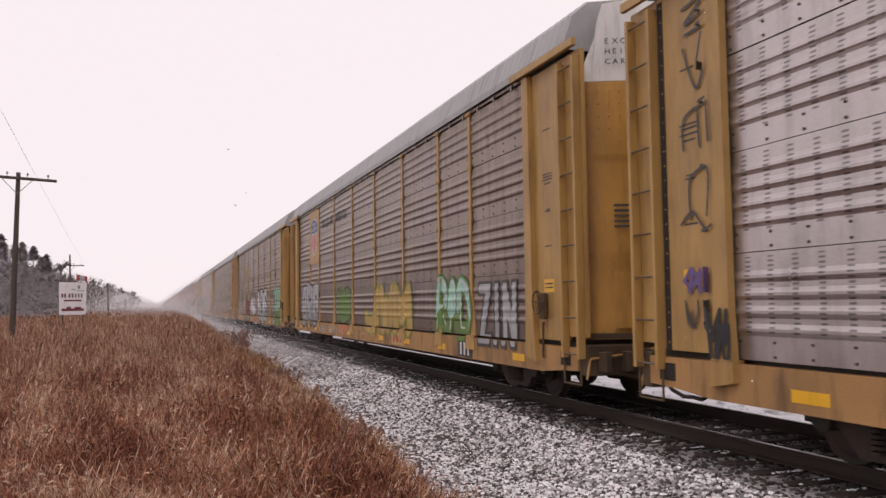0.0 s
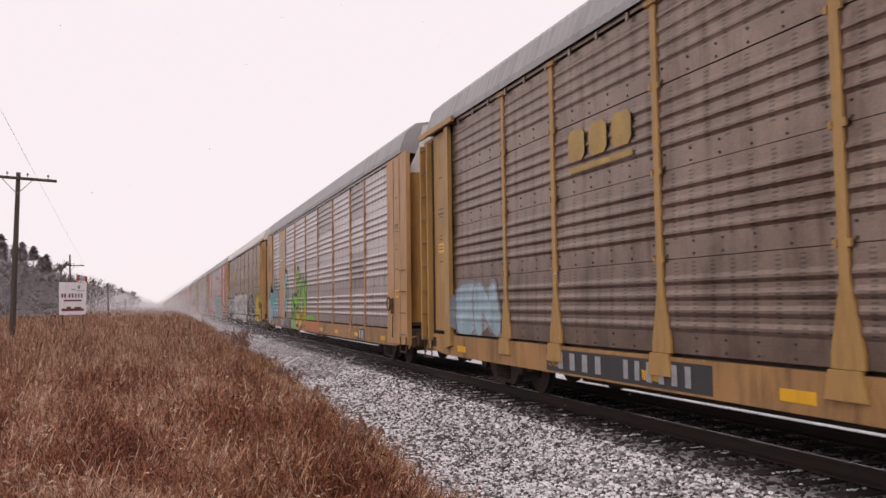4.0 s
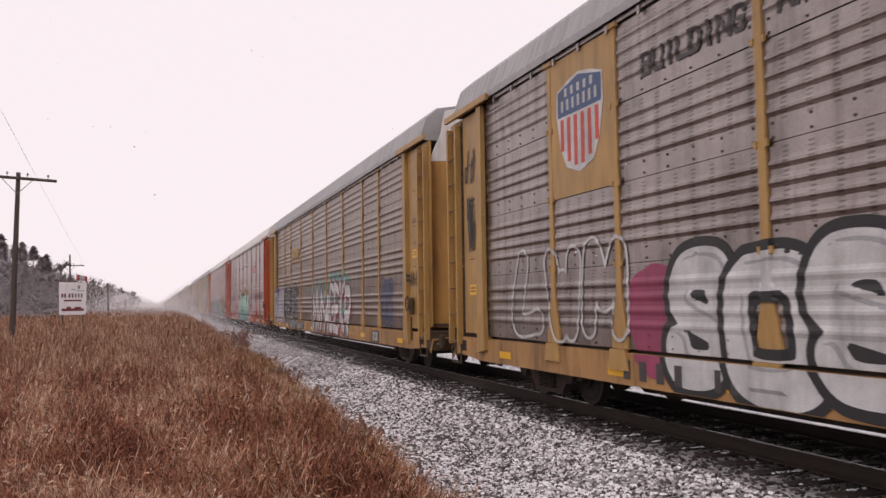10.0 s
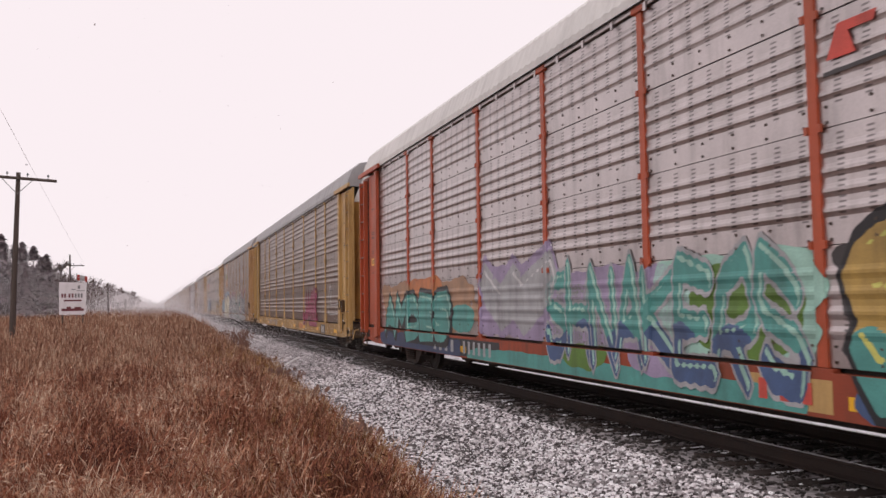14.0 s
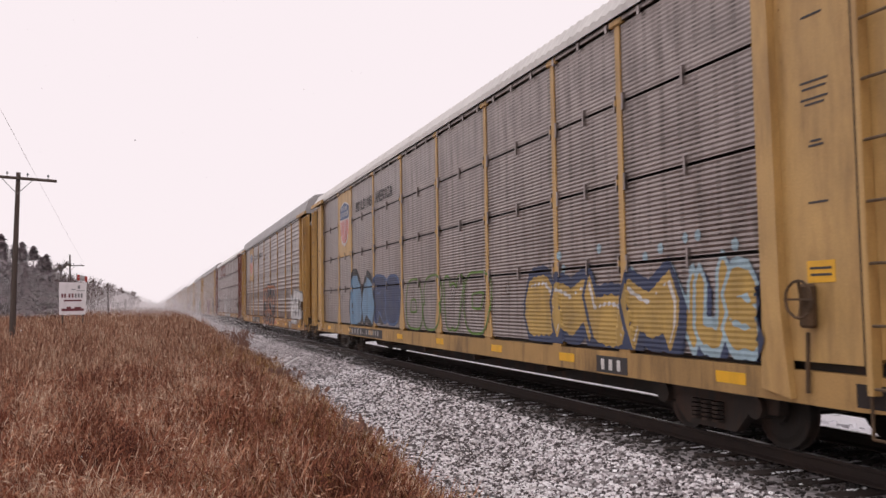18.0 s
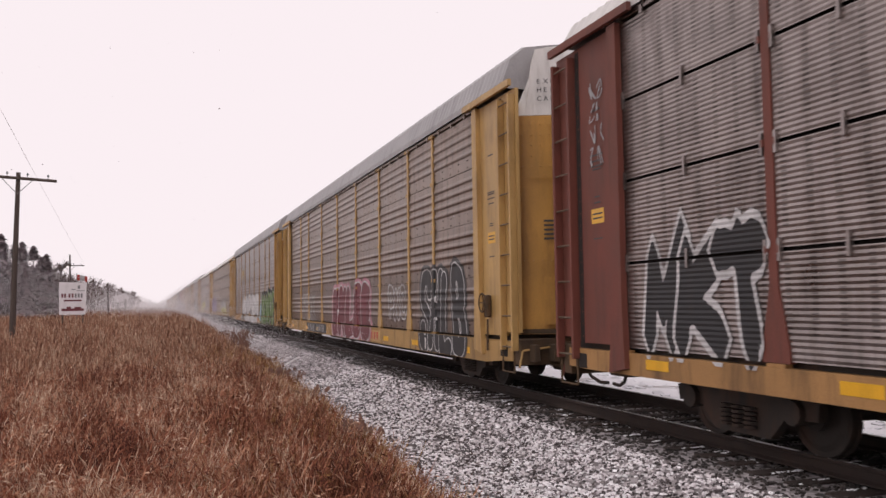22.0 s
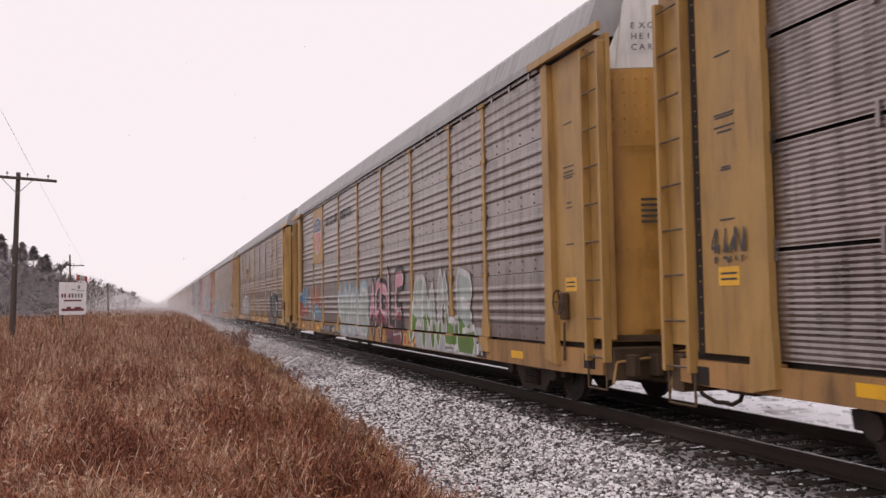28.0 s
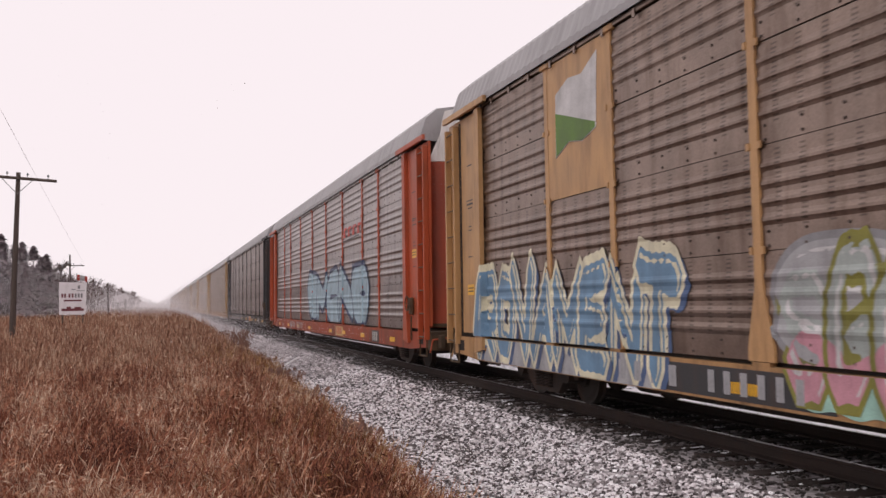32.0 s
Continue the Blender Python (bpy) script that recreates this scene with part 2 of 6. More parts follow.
def build_rail(x):
    prof = [(-0.07, -0.17), (0.07, -0.17), (0.07, -0.155), (0.012, -0.13), (0.012, -0.045), (0.037, -0.035), (0.037, -0.006), (0.03, 0.0), (-0.03, 0.0), (-0.037, -0.006), (-0.037, -0.035), (-0.012, -0.045), (-0.012, -0.13), (-0.07, -0.155)]
    bm = bmesh.new()
    sheet(bm, [(x + a, z) for a, z in prof + prof[:1]], -60, 1500)
    ob = new("rail", data("rail", bm, RAIL))
    return ob


def build_tread(x):
    bm = bmesh.new()
    box(bm, x - 0.024, x + 0.024, -60, 600, 0.0, 0.0025)
    return new("rail_head", data("rail_head", bm, TREAD))


RAILS = [build_rail(TRACK_X - 0.755), build_rail(TRACK_X + 0.755)]
for rail, x in zip(RAILS, (TRACK_X - 0.755, TRACK_X + 0.755)):
    build_tread(x).parent = rail


# ---- cars ----
def plain(name, colour):
    return mat("spray_" + name, colour, 0.55, 0, 0.2, 2.6, DIRT, 0.42, 0.08)


SPRAY = {n: plain(n, c) for n, c in dict(
    white=(0.52, 0.51, 0.51), silver=(0.33, 0.33, 0.34), grey=(0.22, 0.22, 0.23), dark=(0.05, 0.045, 0.045), black=(0.016, 0.016, 0.018),
    mint=(0.30, 0.50, 0.42), green=(0.095, 0.185, 0.03), lime=(0.22, 0.45, 0.06), olive=(0.20, 0.19, 0.035), teal=(0.075, 0.27, 0.24), cyan=(0.17, 0.40, 0.41),
    paleblue=(0.29, 0.40, 0.46), blue=(0.055, 0.095, 0.20), navy=(0.03, 0.045, 0.10), lilac=(0.30, 0.24, 0.36), purple=(0.13, 0.08, 0.22), pink=(0.50, 0.24, 0.29),
    magenta=(0.27, 0.045, 0.10), maroon=(0.15, 0.03, 0.04), red=(0.52, 0.07, 0.05), orange=(0.45, 0.16, 0.06), yellow=(0.58, 0.42, 0.03), lemon=(0.60, 0.58, 0.14), ochre=(0.40, 0.26, 0.07), cream=(0.62, 0.58, 0.42), sage=(0.33, 0.37, 0.35), tan=(0.34, 0.20, 0.12), azure=(0.13, 0.24, 0.36), brick=(0.30, 0.09, 0.06)).items()}


# Heights over the rail of the parts of a car side, and where its posts stand along it.
Z_SILL, Z_SLOT0, Z_PANEL, Z_EAVE = 0.50, 0.945, 0.99, 5.20
POSTS = [-11.84, -9.03, -7.10, -4.28, -1.42, 1.42, 4.28, 7.10, 9.03, 11.84]
OFFSET = {1: -0.08, 3: 0.1, 5: 0.06, 8: 0.09, 9: -0.06, 10: -0.23, 11: -0.2, 12: 0.12, 16: 0.12, 17: 0.23, 20: -0.17}
TIERS = [0.99, 2.08, 3.13, 4.17, 5.20]      # seams between the tiers of panels
GAP = 0.02          # half the slot between the tiers of the older panels


def groove_cuts(z0, z1):
    """Heights at which a banded panel bends: a flat band with bolts, then four soft ridges to a tier."""
    cuts = []
    for base in TIERS[:-1]:
        for g in range(4):
            c = base + 0.31 + 0.178 * g
            cuts += [c - 0.062, c - 0.036, c - 0.014, c + 0.014, c + 0.036, c + 0.062]
        cuts += [base + 0.005, base + 1.025]
    return sorted(z for z in cuts if z0 < z < z1)


def relief(z):
    """How deep the panel lies behind the face of the posts at the height z."""
    for base in TIERS[:-1]:
        if base <= z < base + 1.04:
            if z - base < 0.003 or z - base > 1.026:
                return 0.024
            for g in range(4):
                d = abs(z - (base + 0.31 + 0.178 * g))
                if d < 0.06:
                    return -0.003 if d < 0.016 else (0.005 if d < 0.04 else 0.012)
    return 0.012


def make_panel(kind, galv, width, tier):
    def build():
        bm = bmesh.new()
        h = width / 2 - 0.02
        if kind == "old":
            z0, z1 = TIERS[tier] + GAP, TIERS[tier + 1] - GAP
            n = 72
            sheet(bm, [(-SIDE + 0.0032 * math.sin(i * math.pi / 2), z0 + (z1 - z0) * i / n) for i in range(n + 1)], -h, h)
            for y in (-h + 0.08, 0.0, h - 0.08):
                if tier < 3:
                    box(bm, -SIDE - 0.03, -SIDE + 0.02, y - 0.02, y + 0.02, z1 - 0.09, z1 + 0.13)
        else:
            z0, z1 = TIERS[tier] + 0.002, TIERS[tier + 1] - 0.004
            zs = [z0] + groove_cuts(z0, z1) + [z1]
            sheet(bm, [(-SIDE + relief(z), z) for z in zs], -h, h)
        me = data("panel", bm, GALV[galv])
        if kind != "old":
            bolts = bmesh.new()
            bolts.from_mesh(me)
            n = max(3, round(width / 0.45))
            first = len(bolts.faces)
            for i in range(n):
                y = -h + 0.12 + (2 * h - 0.24) * i / (n - 1)
                for z in (TIERS[tier] + 0.05, TIERS[tier] + 0.19):
                    rod(bolts, (-SIDE + 0.014, y, z), (-SIDE, y, z), 0.016, 5)
            bolts.faces.ensure_lookup_table()
            for f in bolts.faces[first:]:
                f.material_index = 1
            bolts.to_mesh(me)
            bolts.free()
            me.materials.append(BOLT)
        return me
    return once(("panel", kind, galv, round(width, 2), tier), build)


def make_bay(galv, width):
    """The panels of one bay of a far car in one sheet."""
    def build():
        bm = bmesh.new()
        sheet(bm, [(-SIDE + relief(z), z) for z in [Z_PANEL] + groove_cuts(Z_PANEL, Z_EAVE) + [Z_EAVE]], -width / 2 + 0.02, width / 2 - 0.02)
        return data("panel", bm, GALV[galv])
    return once(("bay", galv, round(width, 2)), build)


def prism(bm, pts, x0, x1):
    """A plate with the (y, z) outline pts between x0 and x1."""
    a = [bm.verts.new((x0, y, z)) for y, z in pts]
    b = [bm.verts.new((x1, y, z)) for y, z in pts]
    n = len(pts)
    bm.faces.new(a), bm.faces.new(b[::-1])
    for i in range(n):
        bm.faces.new((a[i], b[i], b[(i + 1) % n], a[(i + 1) % n]))


def make_post(paint, flare):
    def build():
        bm = bmesh.new()
        w, f = 0.058, (0.19 if flare else 0.062)
        prism(bm, [(-w, Z_EAVE + 0.02), (-w, 1.75), (-f, 1.12), (-f, Z_PANEL), (f, Z_PANEL), (f, 1.12), (w, 1.75), (w, Z_EAVE + 0.02)], -SIDE - 0.018, -SIDE + 0.06)
        for z in TIERS[1:-1]:
            for side in (-1, 1):
                box(bm, -SIDE - 0.03, -SIDE - 0.004, side * 0.085 - 0.022, side * 0.085 + 0.022, z - 0.03, z + 0.045)
        return data("post", bm, PAINT[paint])
    return once(("post", paint, flare), build)


def make_post_head(paint):
    def build():
        bm = bmesh.new()
        box(bm, -SIDE - 0.045, -SIDE + 0.02, -0.15, 0.15, Z_EAVE - 0.02, Z_EAVE + 0.07, 0.012)
        return data("post_head", bm, PAINT[paint])
    return once(("post_head", paint), build)


def make_post_foot(paint):
    def build():
        bm = bmesh.new()
        prism(bm, [(-0.19, Z_PANEL - 0.004), (-0.25, 0.72), (0.25, 0.72), (0.19, Z_PANEL - 0.004)], -SIDE - 0.062, -SIDE - 0.031)
        return data("post_foot", bm, PAINT[paint])
    return once(("post_foot", paint), build)


def make_roof(roof, low=False):
    def build():
        bm = bmesh.new()
        n = 230
        rows = []
        for i in range(n + 1):
            y = -HALF + 0.36 + (2 * HALF - 0.72) * i / n
            up = 0.03 if i % 2 else 0.0
            rows.append([bm.verts.new((x, y, (z - 0.27 * max(0.0, z - 5.36) / 0.74 if low else z + 0.05 * max(0.0, z - 5.36) / 0.74) + (up if k not in (0, 10) else 0))) for k, (x, z) in enumerate(((-1.60, 5.28), (-1.60, 5.38), (-1.45, 5.77), (-1.18, 5.98), (-0.6, 6.07), (0, 6.10), (0.6, 6.07), (1.18, 5.95), (1.44, 5.72), (1.60, 5.36), (1.60, 5.28)))])
        for a, b in zip(rows, rows[1:]):
            for i in range(10):
                bm.faces.new((a[i], a[i + 1], b[i + 1], b[i]))
        bm.faces.new(rows[0]), bm.faces.new(rows[-1][::-1])
        return data("roof", bm, ROOF[roof])
    return once(("roof", roof, low), build)


def make_top_rail(galv):
    def build():
        bm = bmesh.new()
        box(bm, -SIDE - 0.03, -SIDE + 0.07, -11.72, 11.72, Z_EAVE + 0.012, 5.30, 0.008)
        for i in range(29):
            y = -11.2 + 0.8 * i
            box(bm, -SIDE - 0.05, -SIDE - 0.031, y - 0.03, y + 0.03, Z_EAVE - 0.05, 5.26)
        return data("top_rail", bm, GALV[galv])
    return once(("top_rail", galv), build)


# A flat strip coloured near-black in place of the shaded gap by the ladder.
def make_slot_shade():
    def build():
        bm = bmesh.new()
        box(bm, -SIDE - 0.016, -SIDE - 0.012, HALF - 0.70, HALF - 0.59, 1.02, Z_EAVE - 0.05)
        return data("slot", bm, GAP_SHADE)
    return once("slot", build)


SILL = {n: mat("spattered_" + n, c, 0.7, 0, 0.2, 1.0, (0.06, 0.034, 0.018), 0.85) for n, c in dict(
    yellow=(0.34, 0.182, 0.066), straw=(0.37, 0.222, 0.08), tan=(0.34, 0.188, 0.078), orange=(0.27, 0.05, 0.02), brown=(0.14, 0.04, 0.028), black=(0.03, 0.028, 0.028)).items()}


def make_sill(paint, foot=0.54):
    """Side sill with its foot at the given height; it rises a little towards the ends."""
    def build():
        bm = bmesh.new()
        h = HALF - 0.25
        end = max(0.62, foot + 0.02)
        prism(bm, [(-h, end), (-h + 0.5, end - 0.02), (-h + 1.2, foot), (h - 1.2, foot), (h - 0.5, end - 0.02), (h, end), (h, Z_SLOT0), (-h, Z_SLOT0)], -SIDE - 0.03, -SIDE + 0.1)
        for y in POSTS:
            box(bm, -SIDE - 0.028, -SIDE + 0.06, y - 0.13, y + 0.13, Z_SLOT0 + 0.001, Z_PANEL - 0.006)
        return data("side_sill", bm, SILL[paint])
    return once(("sill", paint, foot), build)


def make_deck():
    def build():
        bm = bmesh.new()
        box(bm, -SIDE + 0.1, SIDE - 0.06, -HALF + 0.3, HALF - 0.3, 0.80, 1.05)
        return data("deck", bm, STEEL)
    return once("deck", build)


# A near-black sheet added behind the panels as the shade inside the car.
def make_shade_backing():
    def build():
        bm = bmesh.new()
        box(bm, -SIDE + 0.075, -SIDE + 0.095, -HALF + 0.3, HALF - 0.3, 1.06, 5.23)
        return data("inner_lining", bm, GAP_SHADE)
    return once("backing", build)


def make_far_side(galv):
    def build():
        bm = bmesh.new()
        prof = [(SIDE + relief(z) * -1, z) for z in [0.99] + groove_cuts(0.99, 5.2) + [5.23]]
        sheet(bm, [(SIDE, 0.48)] + prof, -HALF + 0.1, HALF - 0.1)
        bmesh.ops.solidify(bm, geom=bm.faces[:], thickness=0.03)
        return data("far_side", bm, GALV[galv])
    return once(("far_side", galv), build)


def make_centre_sill():
    def build():
        bm = bmesh.new()
        prism(bm, [(-HALF + 0.5, 0.79), (-HALF + 0.5, 0.56), (-8.9, 0.56), (-8.4, 0.265), (8.4, 0.265), (8.9, 0.56), (HALF - 0.5, 0.56), (HALF - 0.5, 0.79)], -0.40, 0.40)
        return data("centre_sill", bm, STEEL)
    return once("centre_sill", build)


def make_cross_bearer():
    def build():
        bm = bmesh.new()
        prism(bm, [(-0.06, 0.79), (-0.06, 0.52), (0.06, 0.52), (0.06, 0.79)], -SIDE + 0.11, SIDE - 0.07)
        return data("cross_bearer", bm, STEEL)
    return once("cross_bearer", build)


def make_end_sheet(paint, framed=False):
    """Flat sheet between the last post and the end of the car, at the +y end."""
    def build():
        bm = bmesh.new()
        y0, y1 = 11.91, HALF
        if framed:
            prism(bm, [(y0 - 0.12, 0.62), (y0 - 0.12, 5.27), (y1, 5.27), (y1, 0.62)], -SIDE - 0.055, -SIDE + 0.05)
        else:
            prism(bm, [(y0, 1.03), (y0, Z_EAVE), (y1, Z_EAVE), (y1, 1.10), (y1 - 0.5, 1.10), (y1 - 0.6, 1.03)], -SIDE - 0.01, -SIDE + 0.05)
        out = -SIDE - (0.055 if framed else 0.01)
        for y in (y0 + 0.12, y1 - 0.66):
            for i in range(24):
                rod(bm, (out, y, 1.12 + 0.172 * i), (out - 0.008, y, 1.12 + 0.172 * i), 0.012, 5)
        return data("end_sheet", bm, PAINT[paint])
    return once(("end_sheet", paint, framed), build)


def make_seam(paint):
    def build():
        bm = bmesh.new()
        box(bm, -SIDE - 0.068, -SIDE - 0.056, -0.03, 0.03, 0.9, 5.2, 0.003)
        return data("seam", bm, PAINT[paint])
    return once(("seam", paint), build)


def make_end_post(paint):
    def build():
        bm = bmesh.new()
        prism(bm, [(11.74, Z_EAVE), (11.74, 1.5), (11.70, 0.75), (12.1, 0.68), (12.0, 1.5), (11.95, Z_EAVE)], -SIDE - 0.10, -SIDE - 0.012)
        return data("end_post", bm, PAINT[paint])
    return once(("end_post", paint), build)


def make_eave_bracket(paint):
    def build():
        bm = bmesh.new()
        prism(bm, [(11.35, Z_EAVE + 0.03), (11.35, Z_EAVE + 0.14), (HALF + 0.02, Z_EAVE + 0.14), (HALF + 0.02, Z_EAVE + 0.03)], -SIDE - 0.15, -SIDE - 0.086)
        return data("eave_bracket", bm, PAINT[paint])
    return once(("bracket", paint), build)


def make_stile(paint):
    def build():
        bm = bmesh.new()
        box(bm, -SIDE - 0.13, -SIDE - 0.012, -0.03, 0.03, 0.80, 5.10, 0.006)
        return data("stile", bm, PAINT[paint])
    return once(("stile", paint), build)


def make_rung(paint):
    def build():
        bm = bmesh.new()
        rod(bm, (-SIDE - 0.10, -0.24, 0), (-SIDE - 0.10, 0.24, 0), 0.014, 6)
        return data("rung", bm, RUNG)
    return once(("rung", paint), build)


def door_line(n=9):
    """Plan of one end-door leaf: it bows out from the corner to the middle of the car."""
    return [(-SIDE + 0.08 + (SIDE - 0.10) * i / (n - 1), HALF - 0.30 + 0.42 * math.sin(i / (n - 1) * math.pi / 2)) for i in range(n)]


def make_end_door(paint):
    def build():
        bm = bmesh.new()
        a = door_line()
        lo = [bm.verts.new((x, y, 1.06)) for x, y in a]
        hi = [bm.verts.new((x, y, 4.78)) for x, y in a]
        for i in range(len(a) - 1):
            bm.faces.new((lo[i], lo[i + 1], hi[i + 1], hi[i]))
        bmesh.ops.solidify(bm, geom=bm.faces[:], thickness=0.05)
        for z in (4.62, 4.44, 4.26, 4.08, 3.9, 2.3, 1.18):
            for i in range(9):
                q = 0.12 + 0.14 * i
                y = HALF - 0.30 + 0.42 * math.sin(q / (SIDE - 0.10) * math.pi / 2) + 0.05
                rod(bm, (-SIDE + 0.08 + q, y - 0.02, z), (-SIDE + 0.08 + q, y + 0.012, z), 0.012, 5)
        return data("end_door", bm, PAINT[paint])
    return once(("door", paint), build)


def make_door_head(paint, low=False):
    def build():
        bm = bmesh.new()
        a = door_line()
        lo = [bm.verts.new((x, y, 4.785)) for x, y in a]
        hi = [bm.verts.new((max(x, -1.13), y, min((5.78 if low else 5.94) + 0.1 * (x + 1.1), 5.36 + (x + SIDE) * (0.95 if low else 1.3)))) for x, y in a]
        for i in range(len(a) - 1):
            bm.faces.new((lo[i], lo[i + 1], hi[i + 1], hi[i]))
        bmesh.ops.solidify(bm, geom=bm.faces[:], thickness=0.05)
        return data("door_head", bm, PAINT[paint])
    return once(("door_head", paint, low), build)


def make_side_frame():
    def build():
        bm = bmesh.new()
        prism(bm, ((-1.15, 0.40), (-1.18, 0.58), (-0.62, 0.68), (-0.30, 0.74), (0.30, 0.74), (0.62, 0.68), (1.18, 0.58), (1.15, 0.40), (0.70, 0.38), (0.46, 0.14), (-0.46, 0.14), (-0.70, 0.38)), -1.10, -0.98)
        for s in (-1, 1):
            rod(bm, (-1.17, s * 0.86, 0.46), (-1.10, s * 0.86, 0.46), 0.13, 10)
        return data("side_frame", bm, STEEL)
    return once("side_frame", build)


def make_spring():
    def build():
        bm = bmesh.new()
        for k in range(5):
            rod(bm, (-1.13, 0, 0.22 + 0.05 * k), (-1.13, 0, 0.25 + 0.05 * k), 0.075, 8)
        return data("spring", bm, STEEL)
    return once("spring", build)


def make_wheelset():
    def build():
        bm = bmesh.new()
        rod(bm, (-1.08, 0, 0), (1.08, 0, 0), 0.08, 10)
        for s in (-1, 1):
            rod(bm, (s * 0.69, 0, 0), (s * 0.715, 0, 0), 0.44, 30)
            rod(bm, (s * 0.715, 0, 0), (s * 0.80, 0, 0), 0.415, 30)
            rod(bm, (s * 0.80, 0, 0), (s * 0.82, 0, 0), 0.36, 24, 0.30)
            rod(bm, (s * 0.82, 0, 0), (s * 0.88, 0, 0), 0.15, 12)
        for k in range(3):
            a = k * 2 * math.pi / 3
            rod(bm, (-0.90, 0.04 * math.cos(a), 0.04 * math.sin(a)), (-1.10, 0.04 * math.cos(a), 0.04 * math.sin(a)), 0.016, 5)
        return data("wheelset", bm, STEEL)
    return once("wheelset", build)


def make_bolster():
    def build():
        bm = bmesh.new()
        box(bm, -0.97, 0.97, -0.22, 0.22, 0.42, 0.54, 0.03)
        return data("bolster", bm, STEEL)
    return once("bolster", build)


def make_coupler():
    def build():
        bm = bmesh.new()
        prism(bm, [(HALF - 0.3, 0.76), (HALF + 0.42, 0.76), (HALF + 0.46, 0.70), (HALF + 0.715, 0.72), (HALF + 0.715, 0.98), (HALF + 0.46, 1.0), (HALF + 0.42, 0.94), (HALF - 0.3, 0.94)], -0.17, 0.17)
        return data("coupler", bm, STEEL)
    return once("coupler", build)


def make_hose():
    def build():
        bm = bmesh.new()
        pts = [(-0.42, HALF - 0.05, 0.78), (-0.40, HALF + 0.10, 0.55), (-0.36, HALF + 0.26, 0.36), (-0.32, HALF + 0.48, 0.28), (-0.30, HALF + 0.70, 0.29)]
        for a, b in zip(pts, pts[1:]):
            rod(bm, a, b, 0.028, 7)
        return data("air_hose", bm, STEEL)
    return once("hose", build)


def make_cut_lever(paint):
    def build():
        bm = bmesh.new()
        pts = [(-0.15, HALF + 0.30, 1.02), (-0.9, HALF + 0.05, 0.86), (-SIDE + 0.05, HALF - 0.02, 0.80), (-SIDE - 0.02, HALF + 0.0, 0.52)]
        for a, b in zip(pts, pts[1:]):
            rod(bm, a, b, 0.018, 6)
        return data("uncoupling_lever", bm, PAINT[paint])
    return once(("lever", paint), build)


def make_step(paint):
    """Stirrup step under the ladder."""
    def build():
        bm = bmesh.new()
        y0, y1 = HALF - 0.58, HALF - 0.08
        for a, b in (((y0, 0.80), (y0, 0.44)), ((y1, 0.80), (y1, 0.44)), ((y0, 0.44), (y1, 0.44))):
            rod(bm, (-SIDE - 0.07, *a), (-SIDE - 0.07, *b), 0.015, 6)
        return data("stirrup_step", bm, GRIMY)
    return once(("step", paint), build)


def make_end_sill(paint):
    def build():
        bm = bmesh.new()
        box(bm, -SIDE - 0.0, SIDE - 0.06, HALF - 0.24, HALF - 0.02, 0.56, 0.99, 0.015)
        for x in (-1.3, -0.95, 0.9, 1.2):
            box(bm, x - 0.05, x + 0.05, HALF - 0.02, HALF + 0.2, 0.62, 0.9, 0.01)
        prism(bm, [(HALF - 0.5, 0.50), (HALF - 0.5, 0.93), (HALF + 0.16, 0.93), (HALF + 0.16, 0.62), (HALF - 0.02, 0.50)], -0.75, 0.75)
        return data("end_sill", bm, GRIMY)
    return once(("end_sill", paint), build)


def make_plate(key, y0, y1, z0, z1, material, x=None):
    """A thin painted or fixed plate on the sill or the side."""
    def build():
        bm = bmesh.new()
        xx = -SIDE - 0.034 if x is None else x
        box(bm, xx, xx + 0.003, y0, y1, z0, z1)
        return data("plate", bm, material)
    return once(("plate", y0, y1, z0, z1, material.name, x), build)


GRIMY = mat("grimy_end_steel", (0.085, 0.05, 0.025), 0.75, 0.1, 0.35, 3.0, DIRT, 0.9)


def make_brake_wheel():
    """Spoked hand-brake wheel in the plane of the car side."""
    def build():
        bm = bmesh.new()
        ring = [(-SIDE - 0.17, 0.17 * math.cos(a * math.pi / 8), 0.17 * math.sin(a * math.pi / 8)) for a in range(17)]
        for a, b in zip(ring, ring[1:]):
            rod(bm, a, b, 0.014, 5)
        for a in range(0, 16, 4):
            rod(bm, (-SIDE - 0.14, 0, 0), ring[a], 0.014, 4)
        return data("brake_wheel", bm, GRIMY)
    return once("brake_wheel", build)


def make_brake_box():
    def build():
        bm = bmesh.new()
        box(bm, -SIDE - 0.11, -SIDE - 0.012, -0.07, 0.09, -0.26, 0.14, 0.025)
        rod(bm, (-SIDE - 0.06, 0.02, -0.3), (-SIDE - 0.06, 0.05, -0.85), 0.02, 5)
        return data("brake_gear", bm, GRIMY)
    return once("brake_box", build)


def make_door_plate(q0, q1, z0, z1, material, lift):
    """A thin plate bent to the bow of an end door, q metres from the corner."""
    def build():
        bm = bmesh.new()
        rows = []
        for i in range(5):
            q = q0 + (q1 - q0) * i / 4
            y = HALF - 0.30 + 0.42 * math.sin(q / (SIDE - 0.10) * math.pi / 2) + lift
            rows.append([bm.verts.new((-SIDE + 0.08 + q, y, z)) for z in (z0, z1)])
        for a, b in zip(rows, rows[1:]):
            bm.faces.new((a[0], b[0], b[1], a[1]))
        bmesh.ops.solidify(bm, geom=bm.faces[:], thickness=0.004)
        return data("door_plate", bm, material)
    return once(("door_plate", q0, q1, z0, z1, material.name, lift), build)


TURN = Matrix.Rotation(math.pi, 4, "Z")
FLIP = Matrix.Diagonal((1, -1, 1, 1))
MIRROR = Matrix.Diagonal((-1, 1, 1, 1))


